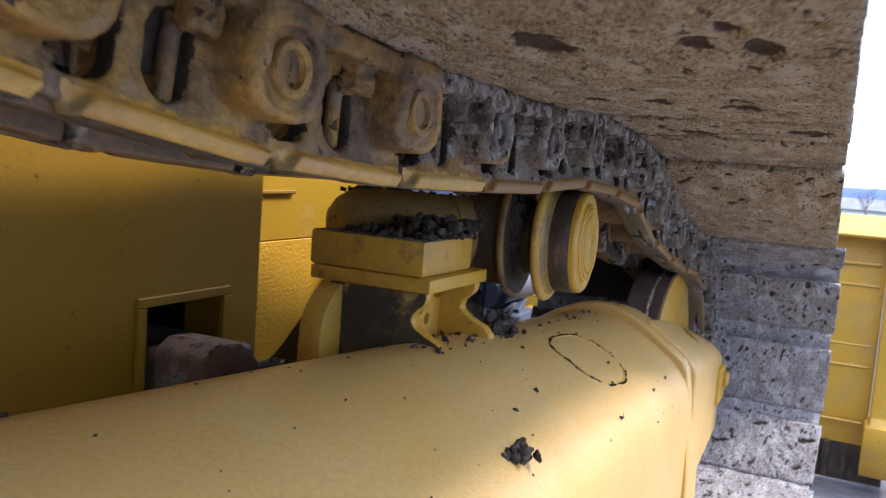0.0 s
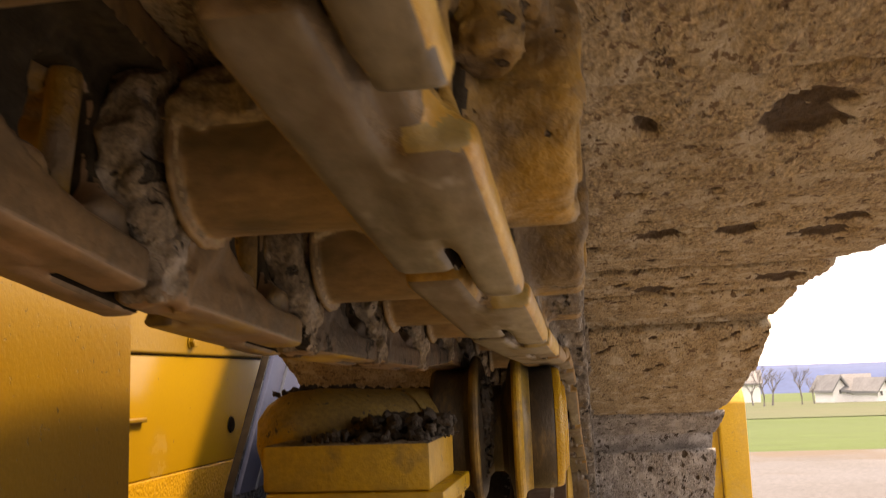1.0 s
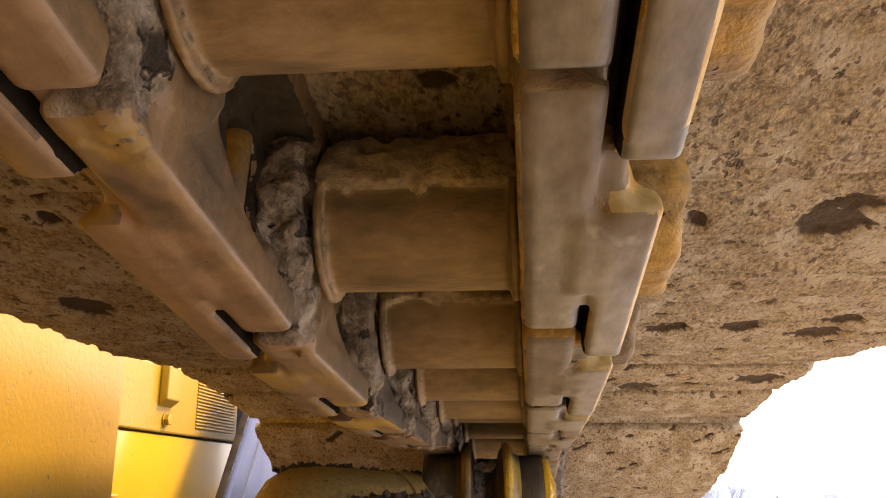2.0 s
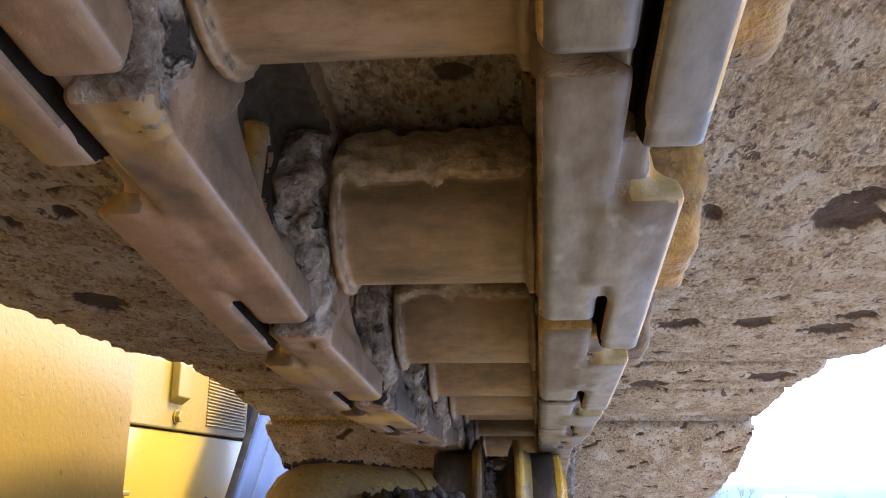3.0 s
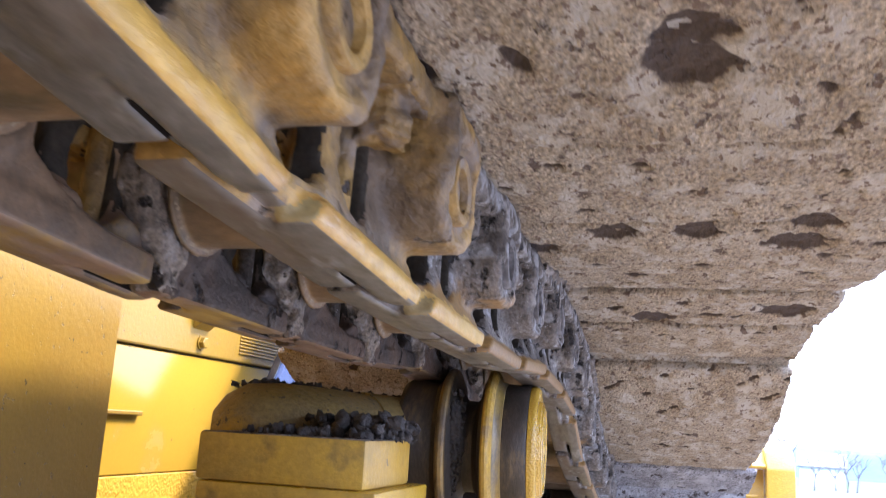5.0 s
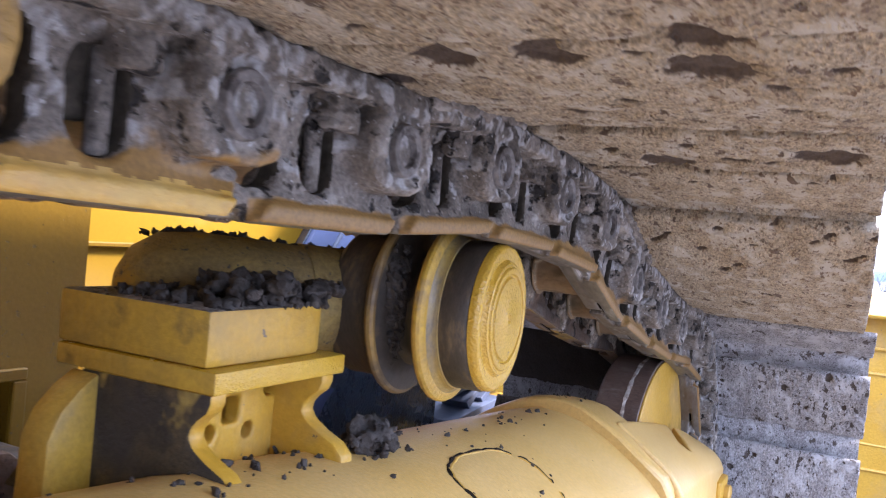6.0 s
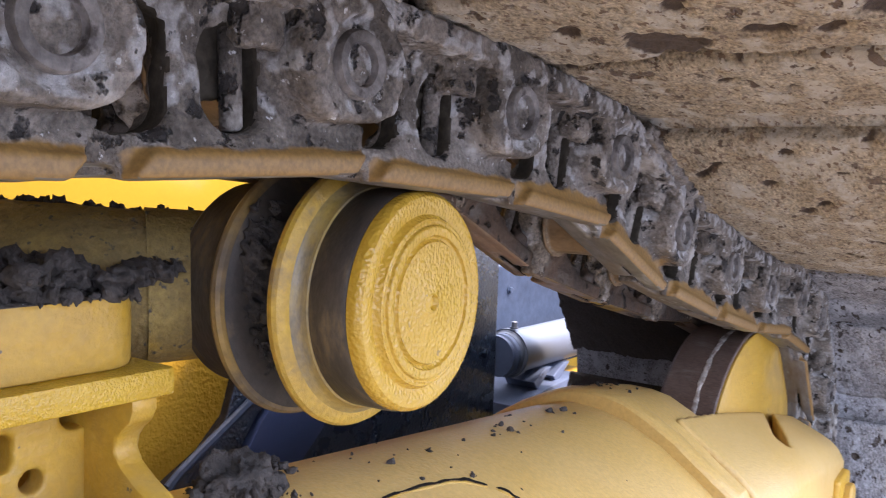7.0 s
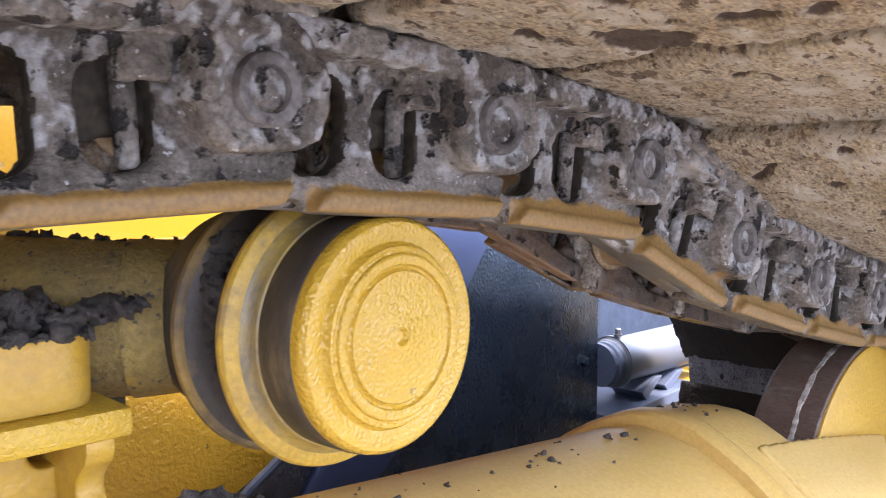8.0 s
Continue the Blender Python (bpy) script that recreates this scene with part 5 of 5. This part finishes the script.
for x in (0.085, -0.45):
    part("gusset", prism([(BY + 0.03, 0.003), (BY - 0.01, 0.002), (BY + 0.035, -0.15), (BY + 0.058, -0.15)], "x", x - 0.012, x + 0.012, 0.003), M_TREAD, blade)


# ---- dry mud ----
def clod_mesh(seed, fine=2):
    rng = random.Random(seed)
    bm = bmesh.new()
    bmesh.ops.create_icosphere(bm, subdivisions=fine, radius=1)
    off = Vector((rng.uniform(0, 50), rng.uniform(0, 50), rng.uniform(0, 50)))
    for v in bm.verts:
        n = noise.noise(v.co * 1.1 + off) * 0.55 + noise.noise(v.co * 2.7 + off) * 0.45 + noise.noise(v.co * 5.5 + off) * 0.3
        v.co *= 1 + n
        v.co.z *= 0.75
    me = bpy.data.meshes.new("clod")
    bm.to_mesh(me)
    bm.free()
    return me


CLODS = [clod_mesh(i) for i in range(6)]
CRUMBS = [clod_mesh(i + 20, 1) for i in range(4)]


def mud(name, label, spots):
    """One heap of clods: spots are (x, y, z of the surface, size)."""
    bm = bmesh.new()
    rng = random.Random(len(spots) * 7 + 3)
    for x, y, z, s in spots:
        me = CLODS[rng.randrange(6)].copy()
        me.transform(Matrix.LocRotScale((x, y, z + s * 0.35), Euler((rng.uniform(0, 6), rng.uniform(0, 6), rng.uniform(0, 6))), (s, s * rng.uniform(0.7, 1.2), s * rng.uniform(0.6, 0.9))))
        bm.from_mesh(me)
        bpy.data.meshes.remove(me)
        for _ in range(2 if s > 0.003 else 0):
            me = CRUMBS[rng.randrange(4)].copy()
            w, g = rng.uniform(0, 6.28), s * rng.uniform(0.2, 0.45)
            me.transform(Matrix.LocRotScale((x + math.cos(w) * s * 1.1, y + math.sin(w) * s * 1.1, z + g * 0.4), Euler((rng.uniform(0, 6), rng.uniform(0, 6), 0)), (g, g * 0.8, g * 0.7)))
            bm.from_mesh(me)
            bpy.data.meshes.remove(me)
    ob = part(name, bm, M_MUD, None, "", 70)
    tagged(ob, label, "mud", kind="stuff")


def mud_mass(name, label, c, h, seed, step=0.0022):
    """One lumpy mass of dried mud: several rounded lumps run together, under a broken crust."""
    rng = np.random.default_rng(seed)
    balls = [(c[0] + rng.uniform(-0.6, 0.6) * h[0], c[1] + rng.uniform(-0.7, 0.7) * h[1], c[2] + rng.uniform(-0.3, 0.5) * h[2], rng.uniform(0.35, 0.6)) for _ in range(9)]

    def field(X, Y, Z):
        f = np.full_like(X, 1.0)
        for x, y, z, r in balls:
            d = (np.sqrt(((X - x) / h[0]) ** 2 + ((Y - y) / h[1]) ** 2 + ((Z - z) / h[2]) ** 2) - r) * min(h)
            f = s_add(f, d, 0.003)
        return f + crust(X, Y, Z, 0.012, 0.004, seed) + lumps(X, Y, Z, 0.007, 0.0012, seed + 1) + lumps(X, Y, Z, 0.016, 0.002, seed + 2) + 0.002
    ob = placed(name, cast(field, [a - 1.3 * b for a, b in zip(c, h)], [a + 1.3 * b for a, b in zip(c, h)], step), M_MUD, None)
    tagged(ob, label, "mud", kind="stuff")


mud_mass("mud_clump", "crumbling clump of grey-brown mud at the bracket foot", (-0.422, 1.462, beam_at(-0.42, 1.46) + 0.010), (0.022, 0.036, 0.032), 3)
mud_mass("mud_clump", "lumpy dark mud heap on the bracket block", (-0.510, 1.330, 0.915), (0.042, 0.040, 0.022), 7)
mud_mass("mud_clump", "dark mud slab leaning from the block to the neck", (-0.468, 1.392, 0.917), (0.020, 0.032, 0.012), 9)
rng = random.Random(5)
mud("mud_on_block", "heap of dry dark mud clods on the bracket block",
    [(rng.uniform(-0.62, -0.455), rng.uniform(1.215, 1.31), 0.905 + rng.uniform(0, 0.004), rng.choice((0.002, 0.003, 0.004, 0.006, 0.008))) for _ in range(110)]
    + [(rng.gauss(-0.49, 0.030), rng.gauss(1.295, 0.030), 0.907 + rng.uniform(0, 0.012), rng.uniform(0.004, 0.011)) for _ in range(60)]
    + [(rng.gauss(-0.500, 0.026), rng.gauss(1.325, 0.026), 0.916 + rng.uniform(0, 0.010), rng.uniform(0.005, 0.012)) for _ in range(45)]
    + [(rng.uniform(-0.50, -0.45), rng.uniform(1.30, 1.385), 0.905, rng.uniform(0.005, 0.011)) for _ in range(45)])
crumbs = []
for i in range(170):
    k, f = divmod(rng.uniform(3, 8.9), 1)
    p, q = NECK[int(k)], NECK[int(k) + 1]
    x, y, z, r = [u + (v - u) * f for u, v in zip(p, q)]
    t = rng.gauss(0, 0.22)
    crumbs.append((x - 0.7 * r * math.sin(t), y - 0.7 * r * math.sin(t), z + r * math.cos(t) - 0.002, rng.choice((0.002, 0.003, 0.004, 0.006))))
mud("mud_on_neck", "thin crust of dry mud along the roller neck", crumbs)
mud("mud_at_foot", "dry mud clods along the foot of the bracket",
    [(x, y, beam_at(x, y), s) for x, y, s in [(rng.uniform(-0.50, -0.39), rng.uniform(1.15, 1.52), rng.choice((0.002, 0.003, 0.004, 0.006))) for _ in range(60)]]
    + [(rng.gauss(-0.42, 0.012), rng.gauss(1.46, 0.02), beam_at(-0.42, 1.46) + rng.uniform(0, 0.018), rng.uniform(0.002, 0.006)) for _ in range(120)])
mud("mud_on_frame", "scattered crumbs of dry mud on the track frame",
    [(x, y, beam_at(x, y) - 0.001, rng.choice((0.0012, 0.0016, 0.002, 0.0025, 0.004))) for x, y in [(rng.uniform(-0.50, -0.17), rng.uniform(0.3, 1.97)) for _ in range(110)]]
    + [(rng.gauss(-0.218, 0.012), rng.gauss(1.03, 0.02), beam_at(-0.218, 1.03), rng.uniform(0.004, 0.010)) for _ in range(26)])
mud("mud_in_roller", "crumbs of mud stuck in the roller channel",
    [(-0.4205 + rng.uniform(-0.002, 0.003), RY - 0.009 - r * math.cos(a), RZ + r * math.sin(a), rng.choice((0.003, 0.004, 0.005, 0.007))) for r, a in [(rng.gauss(0.080, 0.004), rng.uniform(-0.9, 0.5)) for _ in range(70)]])
mud_mass("mud_ridge", "grey mud ridge packed in the roller channel", (-0.411, RY - 0.080, RZ + 0.014), (0.011, 0.018, 0.060), 15)
mud("mud_on_cover", "crumbs of dry mud on the front cover of the track frame",
    [(x, y, beam_at(x, y) - 0.001, s) for x, y, s in [(rng.gauss(-0.425, 0.012), rng.uniform(1.62, 2.05), rng.choice((0.002, 0.003, 0.005))) for _ in range(14)]]
    + [(rng.gauss(-0.425, 0.02), rng.uniform(2.12, 2.20), 0.703, rng.choice((0.002, 0.003, 0.004, 0.005))) for _ in range(16)])
mud("mud_on_arm", "mound of mud beside the equaliser arm",
    [(rng.uniform(-0.90, -0.78), rng.uniform(1.38, 1.55), 0.598 + rng.uniform(-0.01, 0.012), rng.uniform(0.005, 0.014)) for _ in range(150)])
